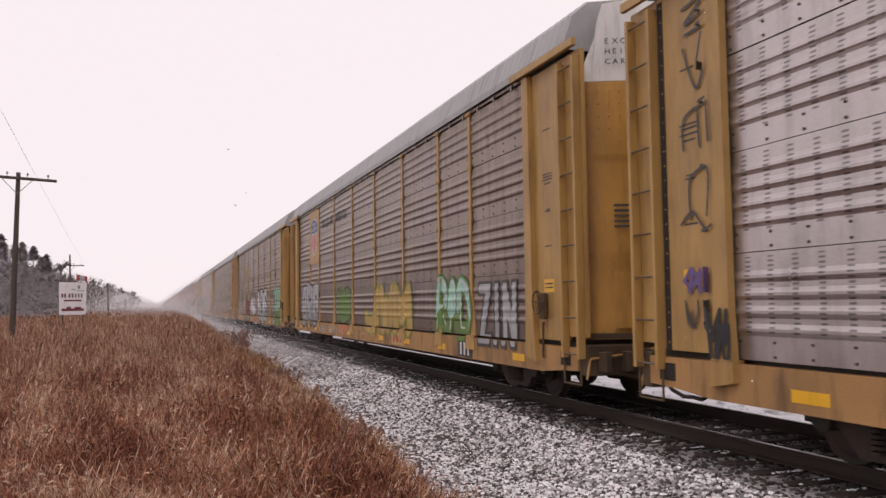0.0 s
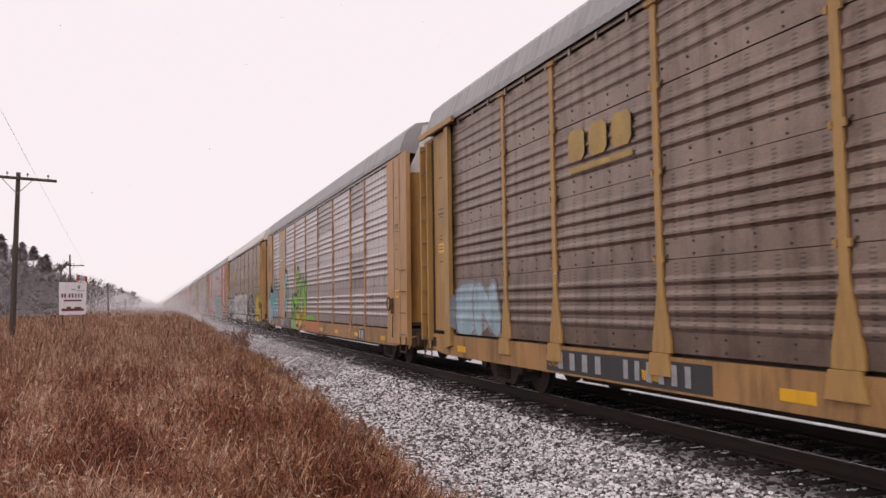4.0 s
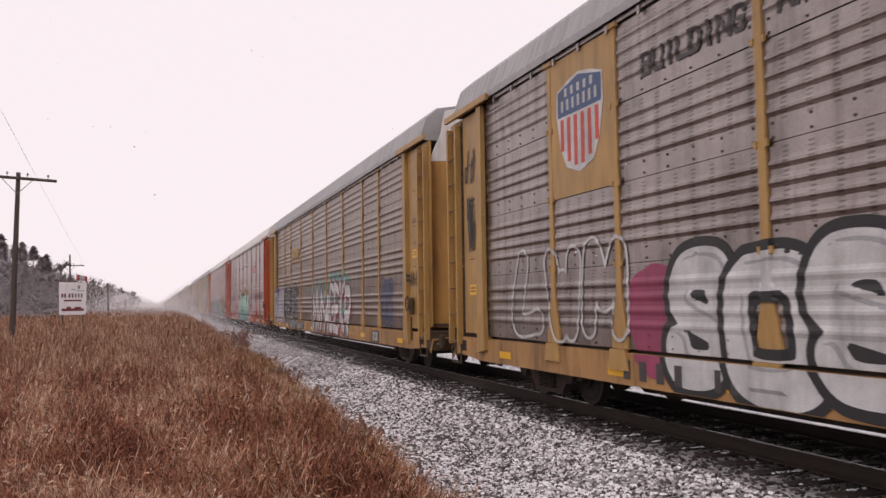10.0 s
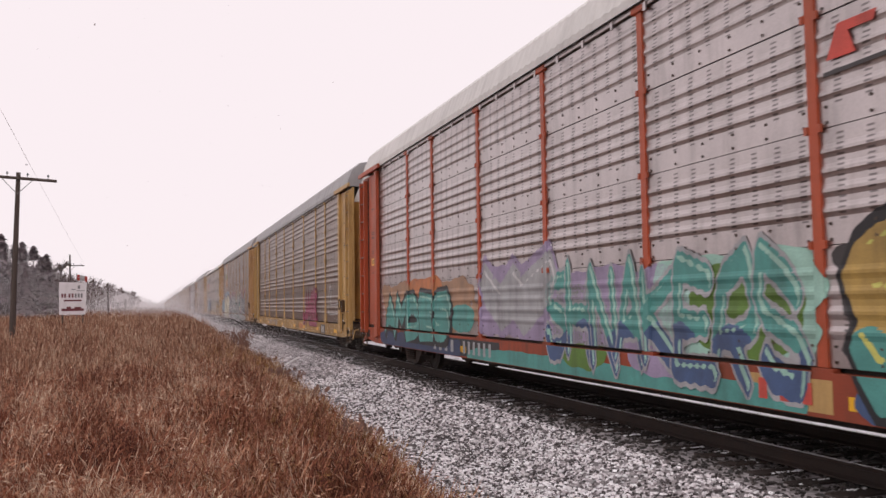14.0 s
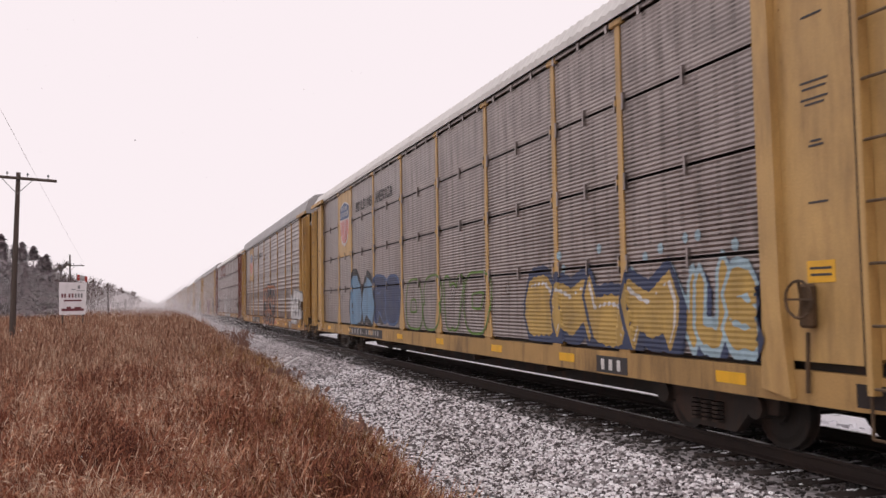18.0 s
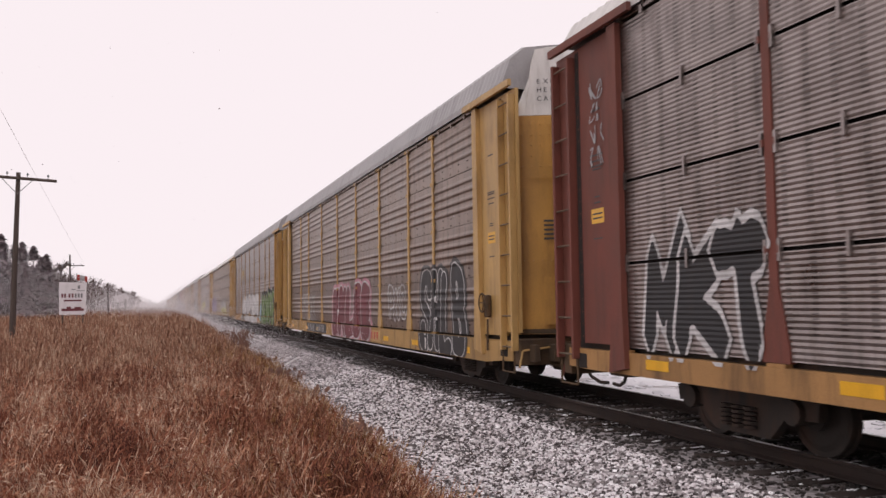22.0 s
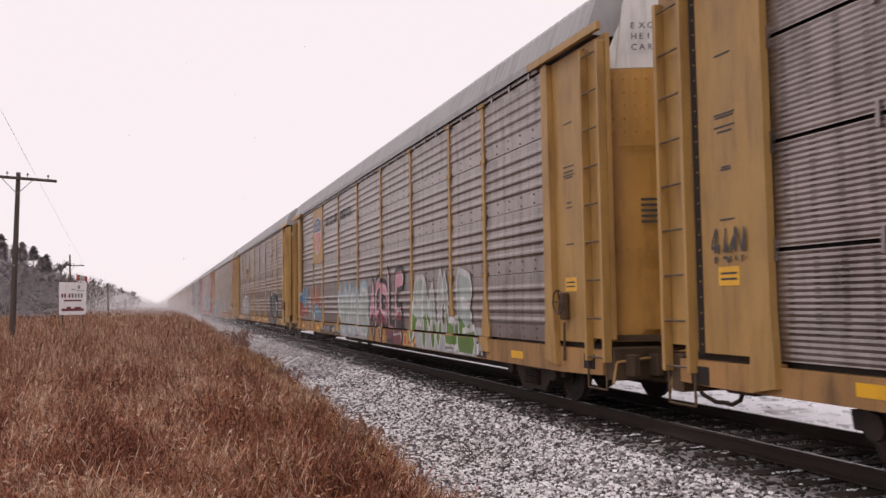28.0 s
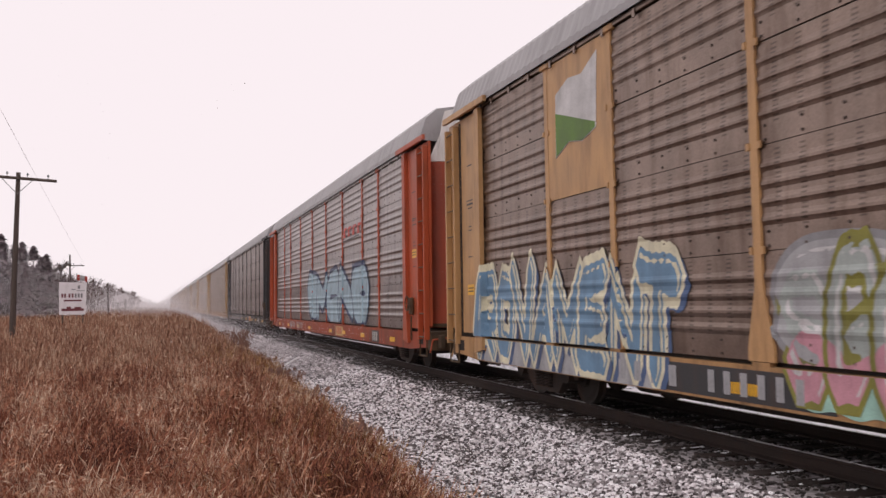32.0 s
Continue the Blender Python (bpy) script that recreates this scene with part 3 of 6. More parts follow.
def stencil(head, end):
    """EXCESS HEIGHT CAR in small dark letters on the white door head."""
    def build():
        bm = bmesh.new()
        for row, word in enumerate(("EXCESS", "HEIGHT", "CAR")):
            for i, ch in enumerate(word):
                vs, fs = glyph(ch, 0.012)
                made = []
                for u, v in vs:
                    q = 0.35 + 0.105 * i + u * 0.11
                    k = q / (SIDE - 0.10)
                    y = HALF - 0.30 + 0.42 * math.sin(k * math.pi / 2) + 0.055
                    x = -SIDE + 0.08 + q
                    made.append(bm.verts.new((x, y, 5.32 - 0.15 * row + v * 0.115)))
                for f in fs:
                    try:
                        bm.faces.new([made[w] for w in f])
                    except ValueError:
                        pass
        if end == 0:
            # mirrored in the scene, so that the words read the right way at both ends
            for v in bm.verts:
                v.co.x = -1.02 - (v.co.x + 1.02) + 0.45
        me = bpy.data.meshes.new("stencil_text")
        bm.to_mesh(me)
        bm.free()
        me.materials.append(SPRAY["dark"])
        return me
    part("stencil_text", once(("stencil", end), build), head, "small dark lettering: EXCESS HEIGHT CAR")


FEET = {13: 0.64, 15: 0.67, 18: 0.67, 19: 0.67, 20: 0.58, 21: 0.63}
COATS = {}          # what the painters need to know of each car's side


def build_car(k, s):
    paint, galv, kind, roof = s["paint"], s["galv"], s["kind"], s["roof"]
    near = k < 25
    car = new("autorack_car")
    COATS[car.name] = dict(foot=FEET.get(k, 0.54), kind=kind, framed=s.get("framed", False), feet=s.get("feet", False), flare=s.get("flare", True))
    tagged(car, s["label"], "train car", "cars of the train")
    part("deck", make_deck(), car)
    part("inner_lining", make_shade_backing(), car)
    part("far_side", make_far_side(galv), car)
    part("centre_sill", make_centre_sill(), car)
    part("roof", make_roof(roof, kind == "old"), car)
    part("top_rail", make_top_rail(galv), car)
    part("side_sill", make_sill(s.get("sill", paint), FEET.get(k, 0.54)), car)
    for y in (-6.4, -3.2, 0, 3.2, 6.4) if near else ():
        part("cross_bearer", make_cross_bearer(), car, at=pose(0, y, 0))
    for i in range(9):
        a, b = POSTS[i], POSTS[i + 1]
        solid = s.get("boards", {}).get(i)
        if not near:
            part("panel", make_bay(galv, b - a), car, at=pose(0, (a + b) / 2, 0))
        for tier in range(4 if near else 0):
            if solid is not None and tier >= solid:
                continue
            part("panel", make_panel(kind, s.get("tiers", {}).get((i, tier), galv), b - a, tier), car, at=pose(0, (a + b) / 2, 0))
        if solid is not None:
            part("board", make_plate("board", a + 0.05, b - 0.05, TIERS[solid], Z_EAVE, PAINT[paint], -SIDE - 0.012), car, "flat painted sheet between two posts")
    flare = s.get("flare", True)
    for y in POSTS[1:-1]:
        part("post", make_post(paint, flare), car, at=pose(0, y, 0))
        if s.get("heads", True):
            part("post_head", make_post_head(paint), car, at=pose(0, y, 0))
        if s.get("feet", False):
            part("post_foot", make_post_foot(s.get("sill", paint)), car, at=pose(0, y, 0))
    for e, m in enumerate((Matrix(), FLIP)):
        door = s.get("door", {"orange": "door_orange", "brown": "brown", "black": "black"}.get(paint, "door_yellow"))
        framed = s.get("framed", False)
        sheet_part = part("end_sheet", make_end_sheet(paint, framed), car, at=m)
        if framed:
            for y in (12.45, 13.0):
                part("seam", make_seam(paint), car, at=m @ pose(0, y, 0))
            for i in range(4):
                part("grab_iron", make_rung(paint), sheet_part, at=pose(0, HALF - 0.3, 0.86 + 0.515 * i))
        else:
            part("end_post", make_end_post(paint), car, at=m)
            part("slot", make_slot_shade(), car, "near-black strip standing in for the shaded gap beside the ladder", m)
            part("eave_bracket", make_eave_bracket(paint), car, at=m)
            ladder = part("ladder", make_stile(paint), car, at=m @ pose(0, HALF - 0.54, 0))
            part("stile", make_stile(paint), ladder, at=pose(0, 0.48, 0))
            if near:
                for i in range(9):
                    part("rung", make_rung(paint), ladder, at=pose(0, 0.24, 0.86 + 0.515 * i))
        for mm in (m, m @ MIRROR):
            d = part("end_door", make_end_door(door), car, at=mm)
            head = part("door_head", make_door_head("white", kind == "old"), d, "white-painted top of the end door")
            if near and mm is m:
                stencil(head, e)
                for i in range(5):
                    part("notice_line", make_door_plate(0.42, (0.86, 0.80, 0.86, 0.74, 0.84)[i], 2.95 - 0.075 * i, 2.985 - 0.075 * i, SPRAY["dark"], 0.058), d, "line of small dark lettering")
                part("door_seam", make_door_plate(0.02, 1.40, 3.70, 3.73, PAINT[door], 0.066), d)
                part("door_rail", make_door_plate(0.02, 1.40, 1.07, 1.15, GRIMY, 0.064), d, "grimy bottom rail of the door")
                part("hatch", make_door_plate(0.40, 1.0, 1.22, 2.02, PAINT[door], 0.072), d, "low hatch plate")
        if near and e == 1:
            gear = part("brake_gear", make_brake_box(), car, "grimy hand-brake gear", pose(0, -12.33, 1.60))
            part("brake_wheel", make_brake_wheel(), gear)
        part("end_sill", make_end_sill(s.get("sill", paint)), car, at=m)
        part("coupler", make_coupler(), car, at=m)
        if near:
            part("air_hose", make_hose(), car, at=m)
            # flat plate, coloured near-black for the shade of a sill pocket
            part("sill_pocket", make_plate("sill_pocket", 12.82, 13.14, 0.68, 0.88, GAP_SHADE), car, "flat near-black plate standing in for a shaded pocket in the sill", m)
            part("uncoupling_lever", make_cut_lever(paint), car, at=m)
            part("stirrup_step", make_step(paint), car, at=m)
    for y in (-10.15, 10.15):
        truck = part("truck", make_bolster(), car, "dark cast steel wheel truck", pose(0, y, 0))
        for mm in (Matrix(), TURN):
            part("side_frame", make_side_frame(), truck, at=mm)
        if near:
            for dy in (-0.2, 0, 0.2):
                part("spring", make_spring(), truck, at=pose(0, dy, 0))
        for dy in (-0.86, 0.86):
            w = part("wheelset", make_wheelset(), truck, at=pose(0, dy, 0.415))
            if near:
                WHEELS.append((k, y + dy, dy, w))
    if near:
        dress(k, s, car)
    return car


def bars(name, car, y_far, y_near, z0, z1, count, material, x, label):
    """Lettering that is not spelt out: one upright bar of its size and colour for each character."""
    w = (y_far - y_near) / count
    me = make_plate("bar", -0.2 * w, 0.2 * w, z0, z1, material, x - 0.003)
    for i in range(count):
        part(name, me, car, label, pose(0, y_far - w * (i + 0.5), 0))


def dress(k, s, car):
    """Reflectors, data plates, placards and lettering bars on the sill and the ends."""
    rng = random.Random(k)
    ink = SPRAY["maroon" if k in (9, 19) else "dark" if k in (7, 15) else "silver"]
    xs = -SIDE - 0.034
    low = FEET.get(k, 0.54)
    for y in (-10.9, -7.6, -4.9, -1.9, 1.9, 4.9, 7.6, 10.9):
        part("reflector", make_plate("reflector", -0.24, 0.24, low + 0.1, low + 0.22, REFLECT), car, "yellow-orange reflector strip", pose(0, y + rng.uniform(-0.5, 0.5), 0))
    if k in (2, 3, 4, 5, 8, 10, 13, 14, 16, 17, 20, 21, 22):
        part("mark_panel", make_plate("mark_panel", 3.3, 7.4, low + 0.03, 0.90, PAINT["black"]), car, "black-painted marking panel")
    bars("reporting_mark", car, 7.1, 5.6, low + 0.08, 0.86, 4, ink, xs - 0.006, "white marking bars")
    bars("car_number", car, 5.2, 3.6, low + 0.08, 0.86, 6, ink, xs - 0.006, "white marking bars")
    if rng.random() < 0.7:
        part("owner_plate", make_plate("owner_plate", -4.4, -3.2, max(0.58, FEET.get(k, 0) + 0.03), 0.88, PAINT["straw"]), car, "straw-coloured plate on the sill")
        bars("owner_mark", car, -3.35, -4.25, max(0.64, FEET.get(k, 0) + 0.06), 0.84, 3, SPRAY["red"], xs - 0.006, "red marking bars")
    part("data_plate", make_plate("data_plate", -9.1, -8.3, low + 0.02, 0.88, PAINT["black"]), car, "black stencilled data plate")
    bars("stencil", car, -8.38, -9.0, low + 0.06, 0.84, 3, PAINT["white"], xs - 0.006, "white stencil bars")
    xe = -SIDE - (0.058 if s.get("framed") else 0.012)
    for side in (-1, 1):
        y = side * (12.72 if s.get("framed") else 12.45)
        z = rng.choice((1.75, 2.66))
        card = part("placard", make_plate("placard", -0.17, 0.17, 0, 0.2, REFLECT, xe - 0.003), car, "small yellow notice", pose(0, y, z))
        for u in (0.06, 0.12):
            part("notice_line", make_plate("notice_line", -0.13, 0.13, u, u + 0.022, SPRAY["dark"], xe - 0.006), card)
        for z, w in ((4.22, 0.13), (3.56, 0.17), (3.505, 0.15), (3.45, 0.17), (3.395, 0.12), (3.02, 0.07), (2.96, 0.09), (2.44, 0.12)):
            part("notice_line", make_plate("notice_line", -w, w, z, z + 0.02, SPRAY["dark"], xe - 0.003), car, "line of dark lettering", pose(0, y, rng.uniform(-0.03, 0.03)))
    for i, kind in s.get("emblems", {}).items():
        emblem(k, car, i, kind, s)


def flat(name, car, pts, x, material, label=""):
    """A flat painted shape with the (y, z) outline pts on the side of a car."""
    bm = bmesh.new()
    prism(bm, pts, x - 0.003, x)
    return part(name, data(name, bm, material), car, label)


def emblem(k, car, i, kind, s):
    """Owners' marks, drawn as plain shapes in their colours."""
    a, b = POSTS[i] + 0.05, POSTS[i + 1] - 0.05
    c = (a + b) / 2
    x = -SIDE - 0.014
    P = SPRAY
    if kind == "shield":
        y0, y1, zt, zb = c + 0.68, c - 0.68, 4.84, 3.44
        out = [(y0, zt - 0.12), (c + 0.35, zt - 0.02), (c, zt + 0.04), (c - 0.35, zt - 0.02), (y1, zt - 0.12), (y1 - 0.02, zt - 0.5), (y1 + 0.1, zb + 0.4), (c - 0.4, zb + 0.12), (c, zb), (c + 0.4, zb + 0.12), (y0 - 0.1, zb + 0.4), (y0 + 0.02, zt - 0.5)]
        plate = flat("shield", car, out, x - 0.002, P["white"], "white, blue and red striped shield emblem")
        flat("shield_band", car, [(y0 - 0.03, zt - 0.14), (c, zt), (y1 + 0.03, zt - 0.14), (y1 + 0.03, zt - 0.52), (y0 - 0.03, zt - 0.52)], x - 0.006, P["blue"])
        bars("shield_lettering", car, y0 - 0.2, y1 + 0.2, zt - 0.24, zt - 0.12, 5, P["white"], x - 0.010, "white bars")
        bars("shield_lettering", car, y0 - 0.1, y1 + 0.1, zt - 0.45, zt - 0.29, 7, P["white"], x - 0.010, "white bars")
        for j in range(6):
            y = c + 0.52 - j * 0.208
            low = zb + 0.1 + 0.30 * (abs(y - c) / 0.55) ** 2
            flat("shield_stripe", car, [(y + 0.05, zt - 0.56), (y + 0.05, low), (y - 0.05, low), (y - 0.05, zt - 0.56)], x - 0.006, P["red"])
        letters(car, 6.45, 4.45, 4.36, 4.66, "BUILDING", "dark", None, "sign", 900 + k)
        letters(car, 4.02, 2.25, 4.36, 4.66, "AMERICA", "dark", None, "sign", 920 + k)
    elif kind == "flag":
        flat("flag_emblem", car, [(c + 0.62, 4.7), (c + 0.2, 4.86), (c - 0.2, 4.82), (c - 0.66, 5.04), (c - 0.6, 3.98), (c - 0.2, 3.86), (c + 0.2, 3.92), (c + 0.64, 3.74)], x - 0.002, P["white"], "white flag emblem with a green corner")
        flat("flag_corner", car, [(c + 0.62, 4.42), (c - 0.58, 4.06), (c - 0.58, 3.99), (c - 0.2, 3.87), (c + 0.2, 3.93), (c + 0.62, 3.76)], x - 0.006, P["green"])
    elif kind in ("patch", "dark_patch"):
        if kind == "dark_patch":
            flat("emblem_patch", car, [(6.95, 3.40), (6.9, 4.15), (6.5, 4.1), (6.2, 4.16), (5.4, 4.1), (4.42, 4.15), (4.46, 3.7), (4.42, 3.36), (5.2, 3.4), (5.9, 3.33)], x, PAINT["straw"], "painted patch with three heavy marks")
        ink = P["black"] if kind == "dark_patch" else P["ochre"]
        for j in range(3):
            y = 6.3 - j * 0.62
            flat("emblem_mark", car, [(y + 0.24, 3.97), (y + 0.16, 4.05), (y - 0.16, 4.05), (y - 0.24, 3.97), (y - 0.24, 3.68), (y - 0.16, 3.60), (y + 0.16, 3.60), (y + 0.24, 3.68)], x - 0.004, ink)
        flat("emblem_rule", car, [(6.55, 3.52), (4.80, 3.52), (4.80, 3.44), (6.55, 3.44)], x - 0.004, ink)
    elif kind == "line_patch":
        flat("emblem_patch", car, [(7.0, 3.34), (7.0, 4.15), (4.36, 4.15), (4.36, 3.34)], x, PAINT["straw"], "painted patch under a heavy rounded line")
        for pts in ([(6.72, 3.90), (6.60, 4.00), (5.96, 4.00)], [(6.72, 3.56), (6.60, 3.47), (5.96, 3.47)], [(5.62, 4.02), (5.52, 3.46)], [(5.28, 4.02), (5.18, 3.46)], [(4.94, 4.02), (4.84, 3.46)]):
            stroke(car, pts, 0.13, "black", 0.034, "heavy black rounded line emblem")
    elif kind == "swoosh":
        for j in range(4):
            y = a + (b - a) * (0.86 - 0.24 * j)
            flat("emblem_mark", car, [(y + 0.24, 3.72), (y + 0.10, 4.02), (y - 0.34, 4.02), (y - 0.30, 3.93), (y - 0.02, 3.93), (y - 0.10, 3.72)], x, P["red"], "orange-red slanted mark")
        flat("emblem_rule", car, [(b - 0.1, 3.62), (a + 0.3, 3.68), (a + 0.3, 3.64), (b - 0.1, 3.58)], x, P["dark"])
    elif kind == "noodle":
        for pts in ([(8.9, 3.8), (8.9, 4.6), (8.7, 4.75), (8.1, 4.75), (8.1, 4.62), (8.66, 4.62), (8.76, 4.52), (8.76, 3.92), (8.66, 3.83), (8.1, 3.83), (8.1, 3.7), (8.76, 3.7)],
                    [(8.1, 3.7), (8.1, 4.75), (7.96, 4.75), (7.96, 3.7)], [(7.74, 4.75), (7.60, 4.75), (7.60, 3.7), (7.74, 3.7)], [(7.38, 3.7), (7.38, 4.75), (7.26, 4.75), (7.26, 3.7)]):
            flat("emblem_mark", car, pts, x - 0.004, P["white"], "white rounded line emblem")
        bars("lettering", car, 8.85, 7.25, 3.42, 3.58, 8, P["white"], x - 0.004, "white lettering bars")
    elif kind == "nameboard":
        flat("name_board", car, [(7.05, 4.24), (7.05, 5.18), (1.45, 5.18), (1.45, 4.24)], x - 0.05, PAINT["brown"], "red-brown name board")
        bars("lettering", car, 6.6, 4.7, 4.62, 4.82, 8, P["white"], x - 0.054, "white lettering bars")
        bars("lettering", car, 4.4, 1.9, 4.45, 5.0, 7, P["white"], x - 0.054, "white lettering bars")
        flat("name_rule", car, [(6.5, 4.52), (4.6, 4.52), (4.6, 4.44), (6.5, 4.44)], x - 0.054, P["white"])


# ---- painting on the car sides ----
def glyph(ch, offset, ring=0.0):
    """A letter of the built-in font as points and faces; ring: a thin stroke round it in place of a filled shape."""
    def build():
        cu = bpy.data.curves.new("glyph", "FONT")
        cu.body, cu.size, cu.resolution_u, cu.offset = ch, 1.0, 3, offset
        if ring:
            cu.fill_mode, cu.bevel_depth, cu.bevel_resolution = "NONE", ring, 0
        ob = bpy.data.objects.new("glyph", cu)
        me = bpy.data.meshes.new_from_object(ob)
        vs = [(v.co.x, v.co.y) for v in me.vertices]
        fs = [tuple(p.vertices) for p in me.polygons]
        bpy.data.objects.remove(ob), bpy.data.curves.remove(cu), bpy.data.meshes.remove(me)
        return vs, fs
    return once(("glyph", ch, offset, ring), build)


# heights of the ridges and troughs of the older kind of panel
OLD_RIBS = [TIERS[i] + GAP + (TIERS[i + 1] - TIERS[i] - 2 * GAP) * g / 72 for i in range(4) for g in range(1, 72, 2)]


def old_relief(z):
    for i in range(4):
        z0, z1 = TIERS[i] + GAP, TIERS[i + 1] - GAP
        if z0 <= z <= z1:
            return 0.0032 * math.sin((z - z0) / (z1 - z0) * 72 * math.pi / 2)
    return 0.0


def thin_out(marks, fill, gap):
    """The fixed marks, with the even steps of fill between them where no mark is nearer than gap."""
    marks = sorted(set(marks))
    m = np.array(marks) if marks else np.array([1e9])
    return sorted(marks + [float(f) for f in fill if np.min(np.abs(m - f)) > gap])


def side_depth(car, y, z):
    """How far out the surface of a car side lies at (y, z)."""
    info = COATS[car.name]
    if info["framed"] and abs(y) > 11.75 and z > 0.64:
        return -SIDE - 0.060
    if z < Z_SLOT0 + 0.001:
        feet = info["feet"] and z > 0.70 and any(abs(y - p) < 0.27 for p in POSTS[1:-1])
        return -SIDE - (0.066 if feet else 0.036)
    if abs(y) > 11.65:
        return -SIDE - (0.11 if abs(y) < 12.13 else 0.018)
    wide = 0.062 + (0.15 * min(1.0, max(0.0, (1.75 - z) / 0.63)) if info["flare"] else 0.0)
    if any(abs(y - p) < wide + 0.004 for p in POSTS):
        return -SIDE - 0.024
    return -SIDE + (old_relief(z) if info["kind"] == "old" else relief(z)) - 0.004


def paint(name, car, field, y0, y1, z0, z1, lift, colour, label="", parent=None, step=0.045):
    """Lays paint on a car side where field(y, z) is below zero, following its ribs and posts."""
    info = COATS[car.name]
    z0 = max(z0, info["foot"] + 0.012)
    cuts = [z0, z1, Z_SLOT0, Z_PANEL]
    cuts += [q for q in OLD_RIBS if q < 2.7] + [t + d for t in TIERS[1:-1] for d in (-GAP, GAP)] if info["kind"] == "old" else groove_cuts(Z_PANEL, 5.2)
    zs = thin_out([z for z in cuts if z0 <= z <= z1], np.arange(z0, z1, step), 0.02)
    edges = [p + s * d for p in POSTS for s in (-1, 1) for d in (0.06, 0.072)]
    ys = thin_out([y for y in edges + [y0, y1] if y0 <= y <= y1], np.arange(y0, y1, step), 0.016)
    grid_y, grid_z = np.meshgrid(np.array(ys), np.array(zs))
    d = field(grid_y, grid_z)
    d = np.where(np.abs(d) < 1e-5, 1e-5, d)
    inside = d < 0
    some = inside[:-1, :-1] | inside[1:, :-1] | inside[:-1, 1:] | inside[1:, 1:]
    at, vs, fs = {}, [], []

    def corner(key, y, z):
        if key not in at:
            at[key] = len(vs)
            vs.append((side_depth(car, y, z) - lift, y, z))
        return at[key]

    for i, j in zip(*np.nonzero(some)):
        i, j = int(i), int(j)
        zc = (zs[i] + zs[i + 1]) / 2
        yc = (ys[j] + ys[j + 1]) / 2
        end = info["framed"] and abs(yc) > 11.75
        if not end and (Z_SLOT0 < zc < Z_PANEL or (info["kind"] == "old" and any(abs(zc - t) < GAP for t in TIERS[1:-1]))):
            continue
        ring = []
        ends = ((i, j), (i, j + 1), (i + 1, j + 1), (i + 1, j))
        for (a, b), (e, f) in zip(ends, ends[1:] + ends[:1]):
            # the slot splits the paint, so each side of it has corners of its own
            if inside[a, b]:
                ring.append(corner((a, b), ys[b], zs[a]))
            if inside[a, b] != inside[e, f]:
                u = d[a, b] / (d[a, b] - d[e, f])
                key = ((a, b), (e, f)) if (a, b) < (e, f) else ((e, f), (a, b))
                ring.append(corner(key, ys[b] + (ys[f] - ys[b]) * float(u), zs[a] + (zs[e] - zs[a]) * float(u)))
        if len(ring) > 2:
            fs.append(ring)
    if not fs:
        return None
    me = bpy.data.meshes.new(name)
    me.from_pydata(vs, [], fs)
    me.materials.append(SPRAY[colour])
    ob = new(name, me)
    ob.parent = parent or car
    if label:
        tagged(ob, label)
    return ob


# strokes of hand-drawn capitals on a 10 by 10 grid, two digits (a is 10) for each point
HAND = dict(A="005aa0 2484", B="000a7a988605 0575a38000", C="a88a2a08022080a2", D="000a6aa7a36000", E="aa0a00a0 0585", F="aa0a00 0585", G="a88a2a08022080a2a555", H="000a a0aa 05a5",
            I="505a", J="8a82602002", K="000a aa05a0", L="0a00a0", M="000a54aaa0", N="000aa0aa", O="2a8aa8a2802002082a", P="000a7aa8a67404", Q="2a8aa8a2802002082a 63a0", R="000a7aa8a67404 44a0",
            S="a88a2a081694a2802002", T="0aaa 5a50", U="0a022080a2aa", V="0a50aa", W="0a305770aa", X="0aa0 aa00", Y="0a55aa 5550", Z="0aaa00a0")


def curve_points(pts, gap, round_off=True):
    """Points close together along a line through pts."""
    pts = [np.array(p, float) for p in pts]
    out, n = [], len(pts)
    for i in range(n - 1):
        p0, p1, p2, p3 = (pts[max(0, min(n - 1, i + d))] for d in (-1, 0, 1, 2))
        m = max(2, int(np.linalg.norm(p2 - p1) / gap))
        for j in range(m):
            u = j / m
            if round_off:
                out.append(0.5 * (2 * p1 + (p2 - p0) * u + (2 * p0 - 5 * p1 + 4 * p2 - p3) * u * u + (3 * p1 - p0 - 3 * p2 + p3) * u ** 3))
            else:
                out.append(p1 + (p2 - p1) * u)
    out.append(pts[-1])
    return out


def reach(points, radii, manner):
    """A field that is negative within the given radii of the points."""
    p, r = np.array(points), np.array(radii)

    def field(y, z):
        dy, dz = np.abs(y[..., None] - p[:, 0]), np.abs(z[..., None] - p[:, 1])
        if manner == "block":
            d = np.maximum(dy, dz)
        elif manner == "wild":
            d = dy * 0.93 + dz * 0.48
        else:
            d = np.sqrt(dy * dy + dz * dz)
        return np.min(d - r, axis=-1)
    return field


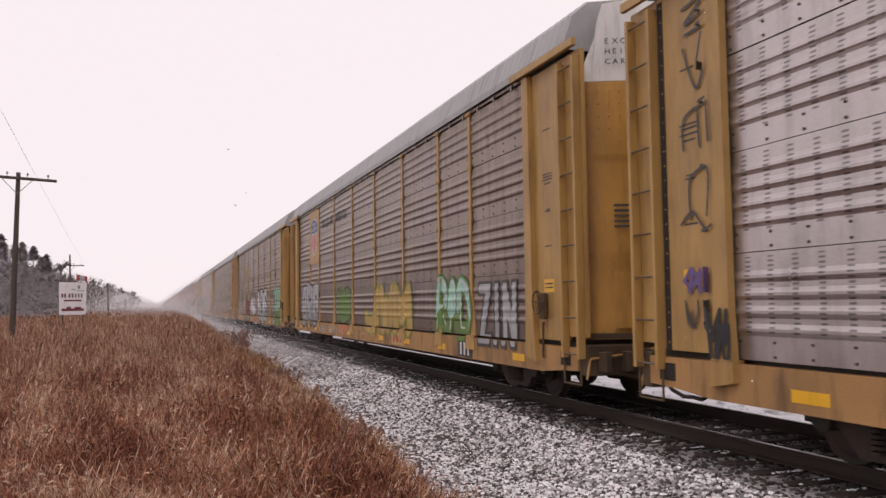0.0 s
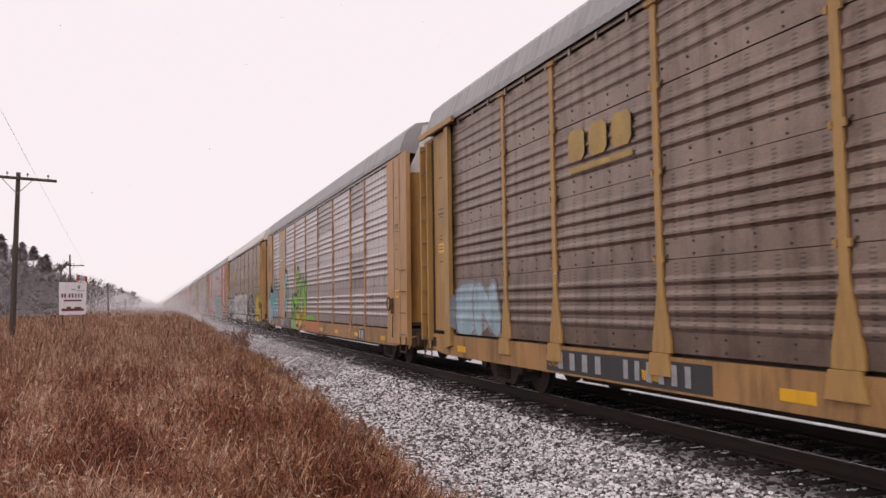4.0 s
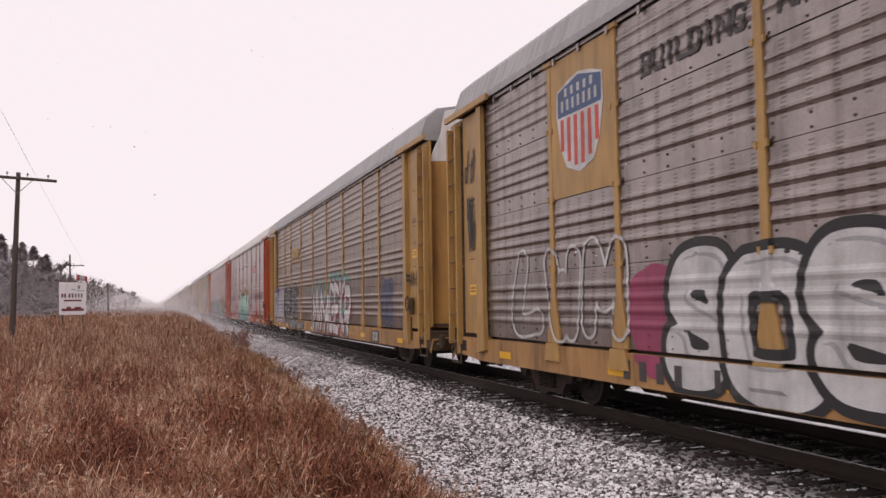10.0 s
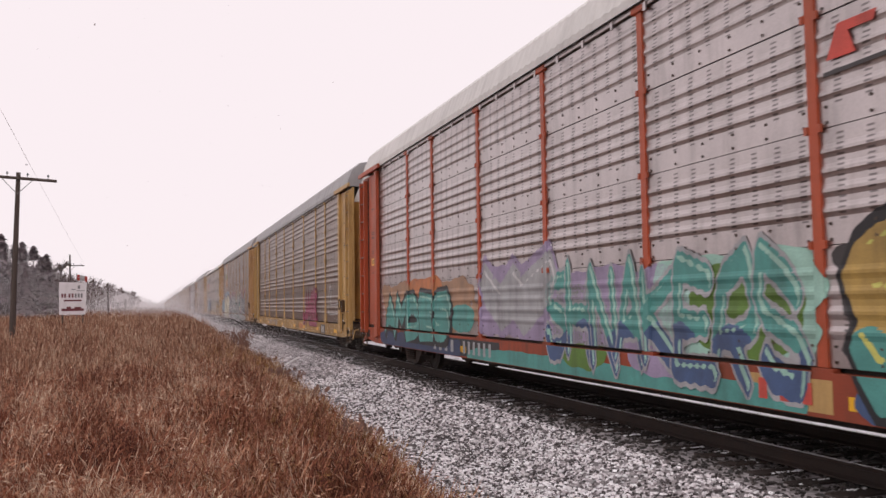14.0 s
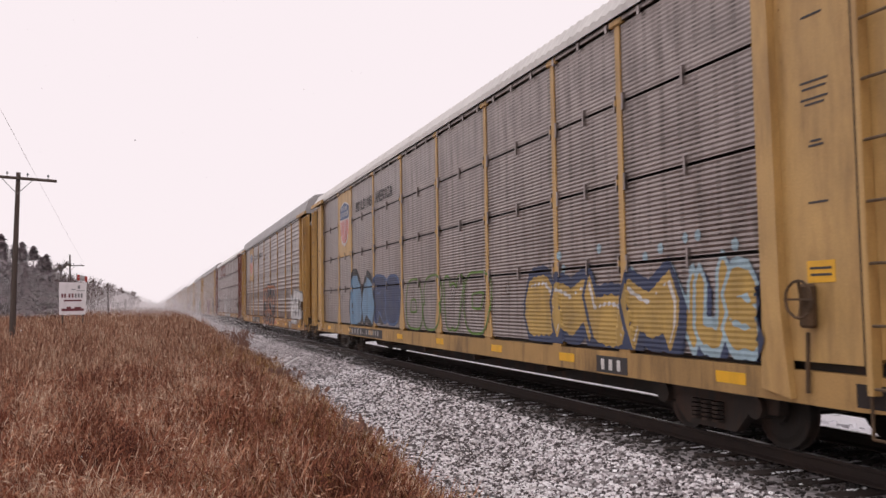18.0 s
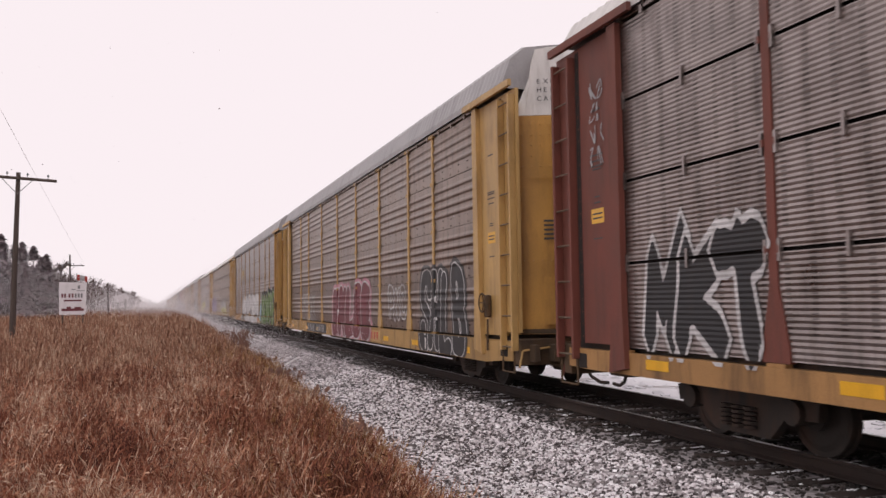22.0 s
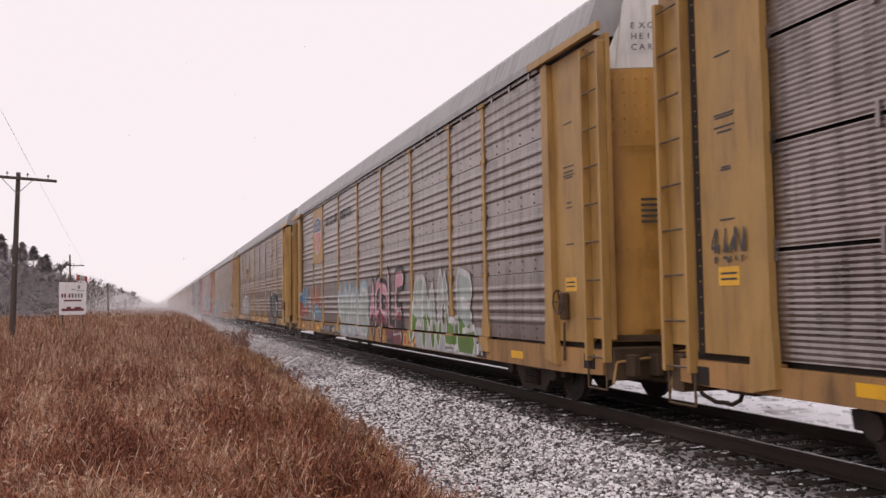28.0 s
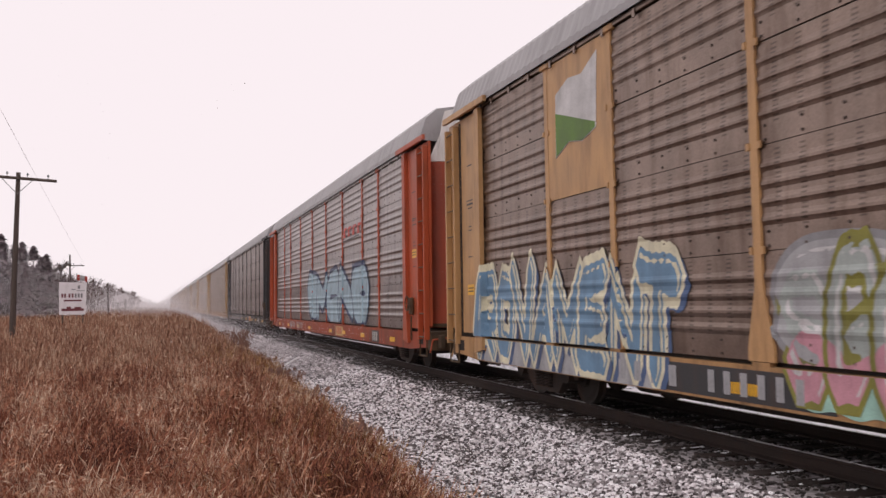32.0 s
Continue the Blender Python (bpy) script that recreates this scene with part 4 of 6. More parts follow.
def letters(car, y_far, y_near, z0, z1, text, fill, edge, style, seed, shade="", halo="", two="", shine="", rim=None, fat=1.0):
    """Painted letters from y_far to y_near between two heights, each with its outline, drop shade, halo, second colour and shine."""
    rng = random.Random(seed)
    n = max(1, len(text))
    cell, tall = (y_far - y_near) / n, z1 - z0
    r = fat * {"bubble": 0.185, "wild": 0.125, "block": 0.145, "hollow": 0.17, "tag": 0.10, "sign": 0.11}[style] * cell
    r = min(max(r, 0.015), 0.19 * tall)
    rim = (0.03 + 0.045 * min(1.0, cell)) if rim is None else rim
    tip = 1.75 * r if style == "wild" else r
    manner = {"wild": "wild", "block": "block", "sign": "block"}.get(style, "round")
    for i, ch in enumerate(text):
        if ch not in HAND:
            continue
        thin = 0.3 if ch == "I" else 1.0
        half = max(0.05, cell * (0.56 if style in ("bubble", "wild") else 0.47) * thin * rng.uniform(0.92, 1.08) - r)
        lean = 0.0 if style in ("block", "sign") else rng.uniform(-0.14, 0.14)
        drop = 0.0 if style in ("block", "sign") else rng.uniform(-0.05, 0.05) * tall
        yc = y_far - cell * (i + 0.5)
        points, radii = [], []
        wave, phase = (0.05 if style == "wild" else 0.0), rng.uniform(0, 6)
        for run_of in HAND[ch].split():
            nodes = []
            for k in range(0, len(run_of), 2):
                u, v = int(run_of[k], 16) / 10 - 0.5, int(run_of[k + 1], 16) / 10
                v = v + wave * math.sin(7 * u + phase)
                grow = 1.18 if style == "wild" and v > 0.9 else 1.0
                q = 2 * u * half * (1 + 0.12 * math.sin(3 * v + phase) * (manner != "block")) + lean * (v - 0.5) * tall
                nodes.append((yc - q, z0 + tip + drop + (tall - 2 * tip) * (v * (grow if v > 0.9 else 1.0) if rng.random() < 0.4 else v)))
            line = curve_points(nodes, 0.035, manner == "round")
            m = len(line)
            for k, p in enumerate(line):
                points.append(p)
                radii.append(r * (1.0 if manner == "block" or style == "tag" else 0.88 + 0.24 * math.sin(math.pi * k / m + phase * 0.5) ** 2))
        base = reach(points, radii, manner)
        low, high = z0 - 0.1, z1 + 0.35 * tall
        y0, y1 = yc - cell * 1.05 - 0.12, yc + cell * 1.05 + 0.12
        step = 0.016 if style in ("sign", "tag") else 0.045 if cell > 0.5 else 0.03
        up = 0.0022 * (i % 6)
        kind = f"{fill if fill != 'none' else edge} spray-painted letter"
        if halo:
            paint("halo", car, lambda y, z: base(y, z) - rim - 0.09 - 0.02 * np.sin(9 * y) * np.sin(8 * z), y0, y1, low, high, 0.0024 + 0.0002 * (i % 3), halo, f"{halo} halo round a letter", None, step)
        if style == "hollow":
            paint("letter", car, lambda y, z: np.abs(base(y, z)) - 0.024, y0, y1, low, high, 0.005 + up, edge, kind, None, 0.028)
            continue
        top = None
        if shade:
            top = paint("letter", car, lambda y, z: np.minimum(base(y + 0.05, z + 0.04), base(y + 0.1, z + 0.09)) - rim * 0.6, y0, y1, low, high, 0.0036 + up, shade, kind, None, step)
        if edge and style not in ("tag", "sign") and rim:
            ob = paint("letter" if top is None else "letter_edge", car, lambda y, z: base(y, z) - rim, y0, y1, low, high, 0.0044 + up, edge, kind if top is None else "", top, step)
            top = top or ob
        ob = paint("letter" if top is None else "letter_fill", car, base, y0, y1, low, high, 0.0052 + up, fill, kind if top is None else "", top, step)
        top = top or ob
        if two:
            half_way = z0 + 0.42 * tall
            paint("letter_tone", car, lambda y, z: np.maximum(base(y, z), z - half_way - 0.12 * np.sin(6 * y + phase)), y0, y1, low, high, 0.0058 + up, two, "", top, step)
        if shine:
            a = 0.32 * r
            paint("letter_shine", car, lambda y, z: np.maximum(base(y, z) + a, -(base(y - 0.05, z + 0.04) + a)), y0, y1, low, high, 0.0064 + up, shine, "", top, 0.028)


def blob(car, y_far, y_near, z0, z1, colour, seed, label=""):
    """A sprayed cloud of colour behind or beside letters, with an uneven outline."""
    c, r = (y_far + y_near) / 2, (y_far - y_near) / 2
    zc, h = (z0 + z1) / 2, (z1 - z0) / 2
    e = 5.0 if r > 1.2 else 2.4

    def field(y, z):
        u, v = (y - c) / r, (z - zc) / h
        q = (np.abs(u) ** e + np.abs(v) ** e) ** (1 / e)
        return (q - 0.92 + 0.07 * np.sin(3.1 * y + seed) * np.sin(4.3 * z + 2 * seed) + 0.05 * np.sin(8.3 * y + 5 * z + seed) * np.sin(9.1 * z - 4 * y)) * min(r, h)
    return paint("sprayed_patch", car, field, c - 1.2 * r, c + 1.2 * r, z0 - 0.1, z1 + 0.1, 0.0012 + 0.0003 * (seed % 7), colour, label or f"{colour} sprayed patch of paint", None, 0.06)


def stroke(car, pts, width, colour, lift=0.012, label=""):
    """One drawn line through (y, z) points, smoothed, on the side of a car."""
    line = curve_points(pts, 0.012)
    q = np.array(line)
    field = reach(line, [width * 0.5] * len(line), "round")
    pad = width
    paint("tag_stroke", car, field, q[:, 0].min() - pad, q[:, 0].max() + pad, q[:, 1].min() - pad, q[:, 1].max() + pad, lift, colour, label, None, max(0.016, width * 0.45))


def spec(paint="yellow", galv="grey", kind="new", roof="grey", look_label="", **more):
    metal = {"grey": "grey", "dark": "weathered brown-grey", "light": "bright grey"}[galv]
    text = look_label or f"{paint} autorack car, {metal} ribbed side panels, spray-painted letters, on rails"
    return dict(paint=paint, galv=galv, kind=kind, roof=roof, label=text, **more)


WHEELS = []
UP = dict(boards={7: 2}, emblems={7: "shield"})
SPECS = [
    spec(galv="light"), spec(galv="dark", feet=True, **UP), spec(galv="dark", emblems={6: "patch"}), spec(galv="dark", feet=True, emblems={6: "patch"}),
    spec("tan", "light", "new", "grey", boards={7: 0}, emblems={7: "noodle"}, flare=False, heads=False, framed=True), spec("straw", "dark", roof="white", emblems={6: "line_patch"}, flare=False, sill="black"),
    spec("orange", "light", boards={7: 0, 1: 0}, emblems={2: "swoosh"}, flare=False, heads=False, framed=True, door="grey"), spec(feet=True, **UP), spec(galv="dark", emblems={6: "patch"}),
    spec("orange", "light", roof="white", emblems={2: "swoosh"}), spec("orange", "light", roof="white", emblems={2: "swoosh"}, flare=False),
    spec("straw", "dark"), spec("tan", "dark", boards={7: 2}, emblems={7: "flag"}, flare=False), spec("straw", "grey", kind="old", roof="white", **UP), spec(galv="grey", **UP),
    spec("brown", "grey", "old", "white", sill="yellow", heads=False, emblems={5: "nameboard"}), spec("straw", "dark"), spec(galv="grey", feet=True, emblems={6: "patch"}),
    spec("straw", "dark", kind="old", roof="white"), spec(galv="grey", kind="old", roof="white", emblems={2: "swoosh"}), spec(galv="grey", feet=True, **UP),
    spec("straw", "dark", emblems={6: "dark_patch"}), spec("tan", "dark", boards={7: 2}, emblems={7: "flag"}), spec("orange", "grey", flare=False, emblems={2: "swoosh"}), spec("black", "dark"),
] + [spec(galv=("dark", "grey")[k % 2], paint=("straw", "yellow")[k % 3 == 0]) for k in range(13)]
for k, dull in ((4, 4), (6, 10)):
    pick = random.Random(k)
    SPECS[k]["tiers"] = {(pick.randrange(9), pick.choice((1, 2, 3, 3))): "grey" for _ in range(dull)}
TRAIN = [build_car(k, s) for k, s in enumerate(SPECS)]

# car, far and near end along the car, foot and head, letters, fill, outline, manner
PIECES = [
    (1, -9.41, -11.15, 0.86, 1.94, "ZIN", "silver", "dark", "block"),
    (1, -6.87, -8.98, 0.96, 2.06, "RAD", "mint", "green", "bubble", dict(shine="white", two="green")),
    (1, -0.43, -4.90, 0.86, 2.12, "JWM", "ochre", "olive", "bubble"),
    (1, 11.04, 7.23, 0.80, 2.34, "GRS", "silver", "dark", "bubble", dict(two="grey", shine="white")),
    (2, -8.80, -10.99, 0.65, 2.34, "GROB", "mint", "green", "bubble", dict(two="green")),
    (2, -1.48, -5.59, 0.66, 2.40, "NOUS", "white", "black", "bubble", dict(two="silver", rim=0.1)),
    (2, 3.00, -0.05, 1.12, 2.05, "AUL", "white", "silver", "bubble"),
    (2, 11.64, 9.37, 0.95, 2.05, "ACS", "silver", "white", "bubble", dict(shine="dark", rim=0.03)),
    (3, 11.60, 9.40, 1.04, 2.00, "SN", "paleblue", "grey", "bubble"),
    (4, 13.05, 9.60, 0.66, 2.62, "WNA", "cyan", "black", "wild", dict(two="paleblue", shine="white", fat=1.25)),
    (4, 9.58, 7.84, 0.60, 2.65, "A", "pink", "navy", "wild", dict(two="lilac", fat=0.9)),
    (4, 8.21, 6.34, 0.65, 2.71, "BR", "cyan", "black", "wild", dict(two="paleblue", shine="white", fat=1.2)),
    (4, 5.12, 3.54, 0.97, 1.87, "NT", "lime", "black", "wild"),
    (4, 3.72, 1.28, 0.70, 2.68, "BDN", "lime", "black", "wild", dict(two="yellow")),
    (5, 11.80, 8.60, 1.02, 2.10, "SENEF", "silver", "black", "bubble", dict(halo="black")),
    (5, 8.60, 6.90, 0.98, 2.30, "SUA", "grey", "white", "bubble", dict(halo="black")),
    (5, 6.50, 3.55, 0.58, 2.32, "ENRP", "white", "dark", "bubble", dict(fat=1.25, halo="black")),
    (5, 3.45, -3.37, 0.58, 2.36, "COSKOLER", "white", "dark", "bubble", dict(fat=1.25)),
    (5, -4.64, -7.55, 0.79, 2.27, "RUER", "black", "white", "bubble"),
    (5, -9.06, -10.63, 0.70, 2.18, "MO", "yellow", "olive", "bubble"),
    (6, 1.46, -8.32, 0.56, 2.45, "TOMEKON", "cyan", "dark", "block", dict(halo="ochre", shade="dark", fat=1.08)),
    (7, 6.01, 0.10, 0.62, 2.13, "SOSUS", "white", "black", "bubble", dict(shine="silver", rim=0.11)),
    (7, -1.36, -5.71, 0.50, 2.23, "CEALS", "white", "black", "bubble", dict(rim=0.08)),
    (7, -6.00, -10.82, 0.61, 2.05, "SOSUS", "black", "white", "bubble", dict(rim=0.05)),
    (7, -10.84, -11.46, 1.23, 1.74, "O", "black", "white", "bubble"),
    (7, 10.53, 6.88, 1.04, 2.41, "LWM", "none", "white", "hollow"),
    (8, 1.18, -5.34, 0.60, 2.15, "MVNAGEKR", "white", "maroon", "wild", dict(shade="maroon", halo="teal", fat=0.85, rim=0.06)),
    (8, 9.06, 5.24, 0.82, 2.27, "FERIE", "black", "white", "bubble", dict(halo="black", rim=0.035)),
    (8, 11.72, 9.20, 0.87, 2.16, "URZ", "silver", "lilac", "wild", dict(shade="purple")),
    (8, -9.25, -10.46, 1.06, 2.23, "OUS", "none", "blue", "hollow"),
    (9, -7.59, -8.52, 1.95, 2.23, "RESA", "black", "black", "tag"),
    (9, -9.04, -9.82, 1.94, 2.27, "DAVE", "black", "black", "tag"),
    (9, 4.83, -2.69, 0.56, 2.25, "ASKERS", "mint", "black", "wild", dict(two="teal", shine="white", halo="ochre", fat=1.2)),
    (9, 11.34, 9.18, 1.96, 2.27, "NASA BOKZ", "black", "black", "tag"),
    (10, -4.64, -9.02, 0.60, 2.15, "SUMG", "ochre", "black", "wild", dict(two="teal", shine="lemon", fat=1.1, rim=0.06)),
    (10, 1.39, -4.09, 0.70, 2.0, "SHNAKERS", "teal", "silver", "wild", dict(two="blue", shine="mint", fat=0.95, rim=0.028)),
    (10, 4.10, 1.36, 1.09, 2.25, "W", "silver", "lilac", "wild", dict(shine="white")),
    (10, 11.20, 6.0, 0.78, 1.82, "AMDES", "teal", "black", "wild", dict(shine="mint", shade="black", fat=0.9, rim=0.05)),
    (11, -4.31, -7.37, 0.86, 2.08, "JASE", "magenta", "maroon", "wild", dict(fat=0.8)),
    (11, -9.58, -11.60, 1.31, 2.24, "L", "none", "white", "hollow"),
    (12, 11.74, 10.00, 0.90, 2.20, "PN", "paleblue", "grey", "wild", dict(shine="white")),
    (12, 9.80, 5.49, 0.62, 2.29, "BTE", "cream", "blue", "wild", dict(halo="paleblue", fat=1.15)),
    (12, 4.63, -0.10, 0.56, 2.10, "ZUTDBE", "silver", "dark", "wild", dict(halo="pink", shine="white", shade="teal", fat=1.1)),
    (12, -0.10, -4.55, 0.56, 2.20, "UHSAK", "silver", "dark", "wild", dict(halo="cream", shine="white", shade="teal", fat=1.1)),
    (12, -4.54, -8.33, 0.60, 2.25, "LANKE", "silver", "black", "wild", dict(halo="pink", shine="white", shade="teal", fat=1.1)),
    (13, 7.24, 4.26, 1.06, 2.33, "DA", "azure", "black", "wild", dict(fat=1.6, rim=0.1)),
    (13, 4.18, 1.70, 1.12, 2.28, "RS", "navy", "blue", "bubble"),
    (13, 1.11, -4.45, 1.01, 2.14, "OSWO", "none", "green", "hollow"),
    (13, -6.01, -10.14, 1.08, 1.9, "SMLM", "ochre", "navy", "wild", dict(shade="navy", shine="white", fat=1.2)),
    (13, -10.04, -11.60, 1.08, 1.9, "NUS", "ochre", "paleblue", "wild", dict(shade="navy")),
    (14, 1.29, -3.55, 0.60, 2.45, "HOSP", "black", "orange", "bubble", dict(rim=0.1, halo="dark", shine="white", fat=1.1)),
    (14, -8.96, -12.21, 0.86, 2.13, "WEMO", "white", "grey", "bubble", dict(shade="grey")),
    (15, 3.54, 1.95, 1.11, 2.30, "C", "white", "black", "bubble"),
    (15, 1.37, -1.17, 0.70, 2.40, "REL", "white", "black", "bubble"),
    (15, -1.74, -4.18, 0.70, 2.26, "ALCA", "white", "black", "bubble"),
    (15, 11.30, 9.09, 1.00, 2.35, "MKT", "black", "white", "wild", dict(fat=1.3, rim=0.05)),
    (16, -8.08, -11.0, 0.60, 2.30, "SHLB", "black", "white", "bubble", dict(fat=1.2, rim=0.03, halo="dark")),
    (16, 2.17, -3.24, 0.58, 2.16, "UMLSE", "maroon", "white", "bubble", dict(fat=1.45, rim=0.05, halo="pink")),
    (16, -5.18, -6.85, 1.21, 2.02, "PNC", "none", "white", "hollow"),
    (16, 8.60, 5.70, 1.0, 1.96, "STAK", "none", "white", "hollow"),
    (17, -5.40, -11.2, 0.55, 2.25, "ASARPE", "green", "black", "bubble", dict(shine="white", two="green", halo="black", fat=1.15)),
    (17, 5.95, -4.00, 0.95, 2.2, "ANTOR", "white", "silver", "wild", dict(shade="dark", fat=0.95, rim=0.02)),
    (18, 12.83, 5.13, 0.97, 2.17, "SEURKA", "lilac", "purple", "wild", dict(fat=0.95)),
    (18, -1.57, -7.09, 0.81, 2.09, "NOWE", "white", "black", "wild", dict(two="lemon")),
    (19, 8.69, 4.5, 0.80, 2.10, "XKA", "cream", "black", "wild", dict(two="lemon", fat=1.15)),
    (19, 4.3, -0.17, 0.70, 2.20, "ORT", "lemon", "black", "wild", dict(two="cream", shade="black", fat=1.2)),
    (19, -7.55, -9.04, 1.22, 1.80, "XM", "none", "blue", "hollow"),
    (20, -4.42, -8.37, 0.70, 2.04, "FMILE", "sage", "white", "wild", dict(two="green")),
    (20, -0.00, -3.52, 0.70, 2.24, "APPLE", "pink", "black", "wild", dict(shine="white", two="maroon")),
    (20, 4.04, 0.07, 0.80, 1.95, "WMANE", "sage", "white", "wild", dict(halo="paleblue", fat=1.3)),
    (20, 11.70, 10.1, 1.07, 2.30, "AI", "azure", "white", "bubble", dict(two="brick", fat=1.5, rim=0.03)),
    (20, 10.0, 7.60, 1.0, 2.36, "IA", "brick", "white", "bubble", dict(two="azure", fat=1.4, rim=0.03)),
    (21, -6.29, -9.54, 0.58, 2.22, "BUKO", "black", "white", "bubble", dict(fat=1.3, rim=0.045)),
    (21, 8.60, 5.0, 1.0, 1.95, "STEN", "silver", "white", "wild"),
    (22, 3.87, -1.61, 1.03, 2.16, "SHLO", "silver", "grey", "bubble", dict(shine="white")),
    (22, -1.61, -3.96, 1.09, 2.04, "EBZ", "silver", "white", "bubble"),
    (22, 11.94, 5.72, 0.66, 2.05, "ROVAMENT", "azure", "cream", "wild", dict(shade="blue", shine="cream", fat=1.2)),
    (22, 3.93, 1.2, 0.70, 1.9, "SGOEN", "sage", "olive", "wild", dict(two="pink", shine="white", fat=1.2)),
    (23, 2.26, -7.81, 1.11, 2.60, "SMONO", "paleblue", "navy", "wild", dict(fat=0.8)),
]
BLOBS = [(2, 6.5, 2.0, 0.95, 2.0, "maroon"), (4, 5.4, -1.0, 0.5, 1.2, "lime"), (4, 3.6, -2.0, 0.5, 1.0, "orange"), (7, 7.0, 5.2, 0.62, 2.1, "magenta"), (5, -3.4, -7.9, 0.95, 2.0, "dark"), (6, -5.9, -8.9, 0.95, 2.2, "red"),
    (9, 5.0, -2.7, 0.47, 0.92, "teal"), (9, -2.6, -4.6, 0.47, 1.3, "pink"), (9, -2.5, -3.3, 1.2, 2.0, "pink"), (9, -3.2, -3.9, 1.1, 1.75, "purple"), (9, -4.0, -4.7, 0.9, 1.5, "pink"), (9, 6.85, 4.7, 0.5, 1.25, "pink"), (9, 5.98, 4.7, 1.1, 1.9, "pink"), (9, 5.75, 5.0, 1.75, 2.3, "pink"), (9, 8.66, 8.2, 1.95, 2.35, "purple"), (9, 6.75, 5.95, 1.15, 1.62, "purple"), (9, 7.45, 7.2, 1.35, 1.65, "pink"), (9, -6.2, -6.55, 1.8, 2.2, "purple"), (9, -4.9, -5.2, 1.3, 1.6, "purple"), (9, -5.9, -6.2, 1.1, 1.45, "pink"), (9, -7.7, -8.0, 1.0, 1.3, "purple"), (9, 0.6, 0.1, 2.3, 2.8, "purple"), (9, -4.3, -4.6, 1.9, 2.3, "pink"),
    (10, 11.8, 4.3, 0.95, 2.15, "tan"), (10, 1.3, -0.6, 0.6, 1.9, "green"), (10, -0.8, -2.4, 0.6, 2.15, "lilac"), (10, -2.2, -4.2, 0.95, 2.1, "green"), (10, 11.8, 5.0, 0.47, 0.92, "navy"), (10, 5.0, -4.6, 0.47, 0.8, "teal"), (10, -4.6, -9.5, 0.47, 0.92, "blue"), (10, 4.4, 1.2, 0.95, 2.3, "lilac"), (10, 1.5, -1.6, 0.95, 2.1, "lilac"), (10, -1.4, -4.4, 0.95, 2.15, "mint"), (12, 2.0, 1.2, 1.8, 2.3, "pink"), (12, -1.6, -2.6, 1.7, 2.4, "pink"), (10, -4.2, -10.0, 0.95, 2.2, "dark"), (10, -4.4, -9.5, 0.95, 1.5, "teal"),
    (12, 11.8, 5.4, 0.5, 1.9, "grey"), (12, 4.4, -8.8, 0.5, 0.92, "grey"), (14, 1.2, -2.9, 1.7, 2.45, "mint"), (14, 1.2, -3.6, 0.55, 1.3, "black"), (15, 1.5, -4.4, 0.5, 0.92, "silver"), (15, -9.6, -11.75, 0.99, 2.2, "sage"), (10, 3.7, 2.2, 1.3, 2.2, "silver"), (10, 0.7, -1.2, 1.1, 1.9, "purple"), (10, -2.2, -4.0, 0.99, 1.7, "blue"), (10, 9.0, 6.4, 1.5, 2.2, "orange"), (10, 6.0, 4.5, 1.0, 1.6, "teal"), (17, 5.0, -4.0, 0.47, 0.92, "white"), (17, -4.4, -5.8, 0.6, 1.7, "paleblue"),
    (17, -5.2, -11.4, 0.5, 2.3, "black"), (17, -6.3, -6.8, 2.2, 2.45, "paleblue"), (1, 3.98, 1.6, 0.62, 2.0, "green"), (1, 3.6, 1.9, 0.62, 1.05, "orange"), (1, 3.8, 2.9, 1.75, 2.2, "green"), (1, 2.6, 1.7, 1.75, 2.15, "green"), (1, 3.45, 2.95, 1.40, 1.80, "brick"), (1, 2.65, 2.1, 1.40, 1.80, "brick"), (1, 2.75, 2.6, 1.0, 1.3, "white"), (20, -4.4, -9.0, 0.47, 1.2, "silver"), (20, 4.0, 0.0, 0.47, 0.92, "silver"), (22, 12.0, 5.6, 0.47, 1.0, "silver"), (22, 3.9, 1.0, 0.5, 1.9, "mint"), (18, 12.6, 5.4, 0.95, 1.9, "lilac"),
    (21, -6.2, -9.7, 0.5, 2.1, "dark"), (3, 11.5, 9.6, 1.0, 1.9, "silver"), (13, 7.3, 1.8, 1.05, 2.2, "dark")]
for j, (k, a, b, z0, z1, colour) in enumerate(BLOBS):
    blob(TRAIN[k], a, b, z0, z1, colour, j)
for y, z, wide in ((8.43, 2.15, 0.30), (7.32, 1.5, 0.2), (-6.38, 2.0, 0.24), (0.35, 2.55, 0.28), (-4.45, 2.1, 0.24)):
    turn = [(y + wide * math.cos(q * math.pi / 6), z + 1.05 * wide * math.sin(q * math.pi / 6)) for q in range(13)]
    stroke(TRAIN[9], turn, 0.035, "purple", 0.008, "purple ring round a painted bubble")
for j, (k, a, b, z0, z1, text, fill, edge, style, *more) in enumerate(PIECES):
    letters(TRAIN[k], a, b, z0, z1, text, fill, edge, style, j, **(more[0] if more else {}))


# ---- hand-drawn tags ----
def scrawl(k, y_far, y_near, z0, z1, count, colour, width, seed):
    """Quick handwriting: looping signs in a row, each one drawn in one go."""
    rng = random.Random(seed)
    w = (y_far - y_near) / count
    for i in range(count):
        c = y_far - w * (i + 0.5)
        pts = [(c - w * rng.uniform(-0.55, 0.55), z0 + (z1 - z0) * v) for v in rng.choice(((1, 0.1, 0.8, 0, 0.6), (0, 1, 0.45, 0.5, 0), (0.9, 1, 0.5, 0, 0.3), (0, 0.95, 0.2, 1.0, 0.05), (0.6, 1, 0.3, 0, 0.7, 0.4)))]
        stroke(TRAIN[k], pts, width, colour, 0.012 + 0.0012 * (i % 5), f"thin {colour} hand-drawn tag")


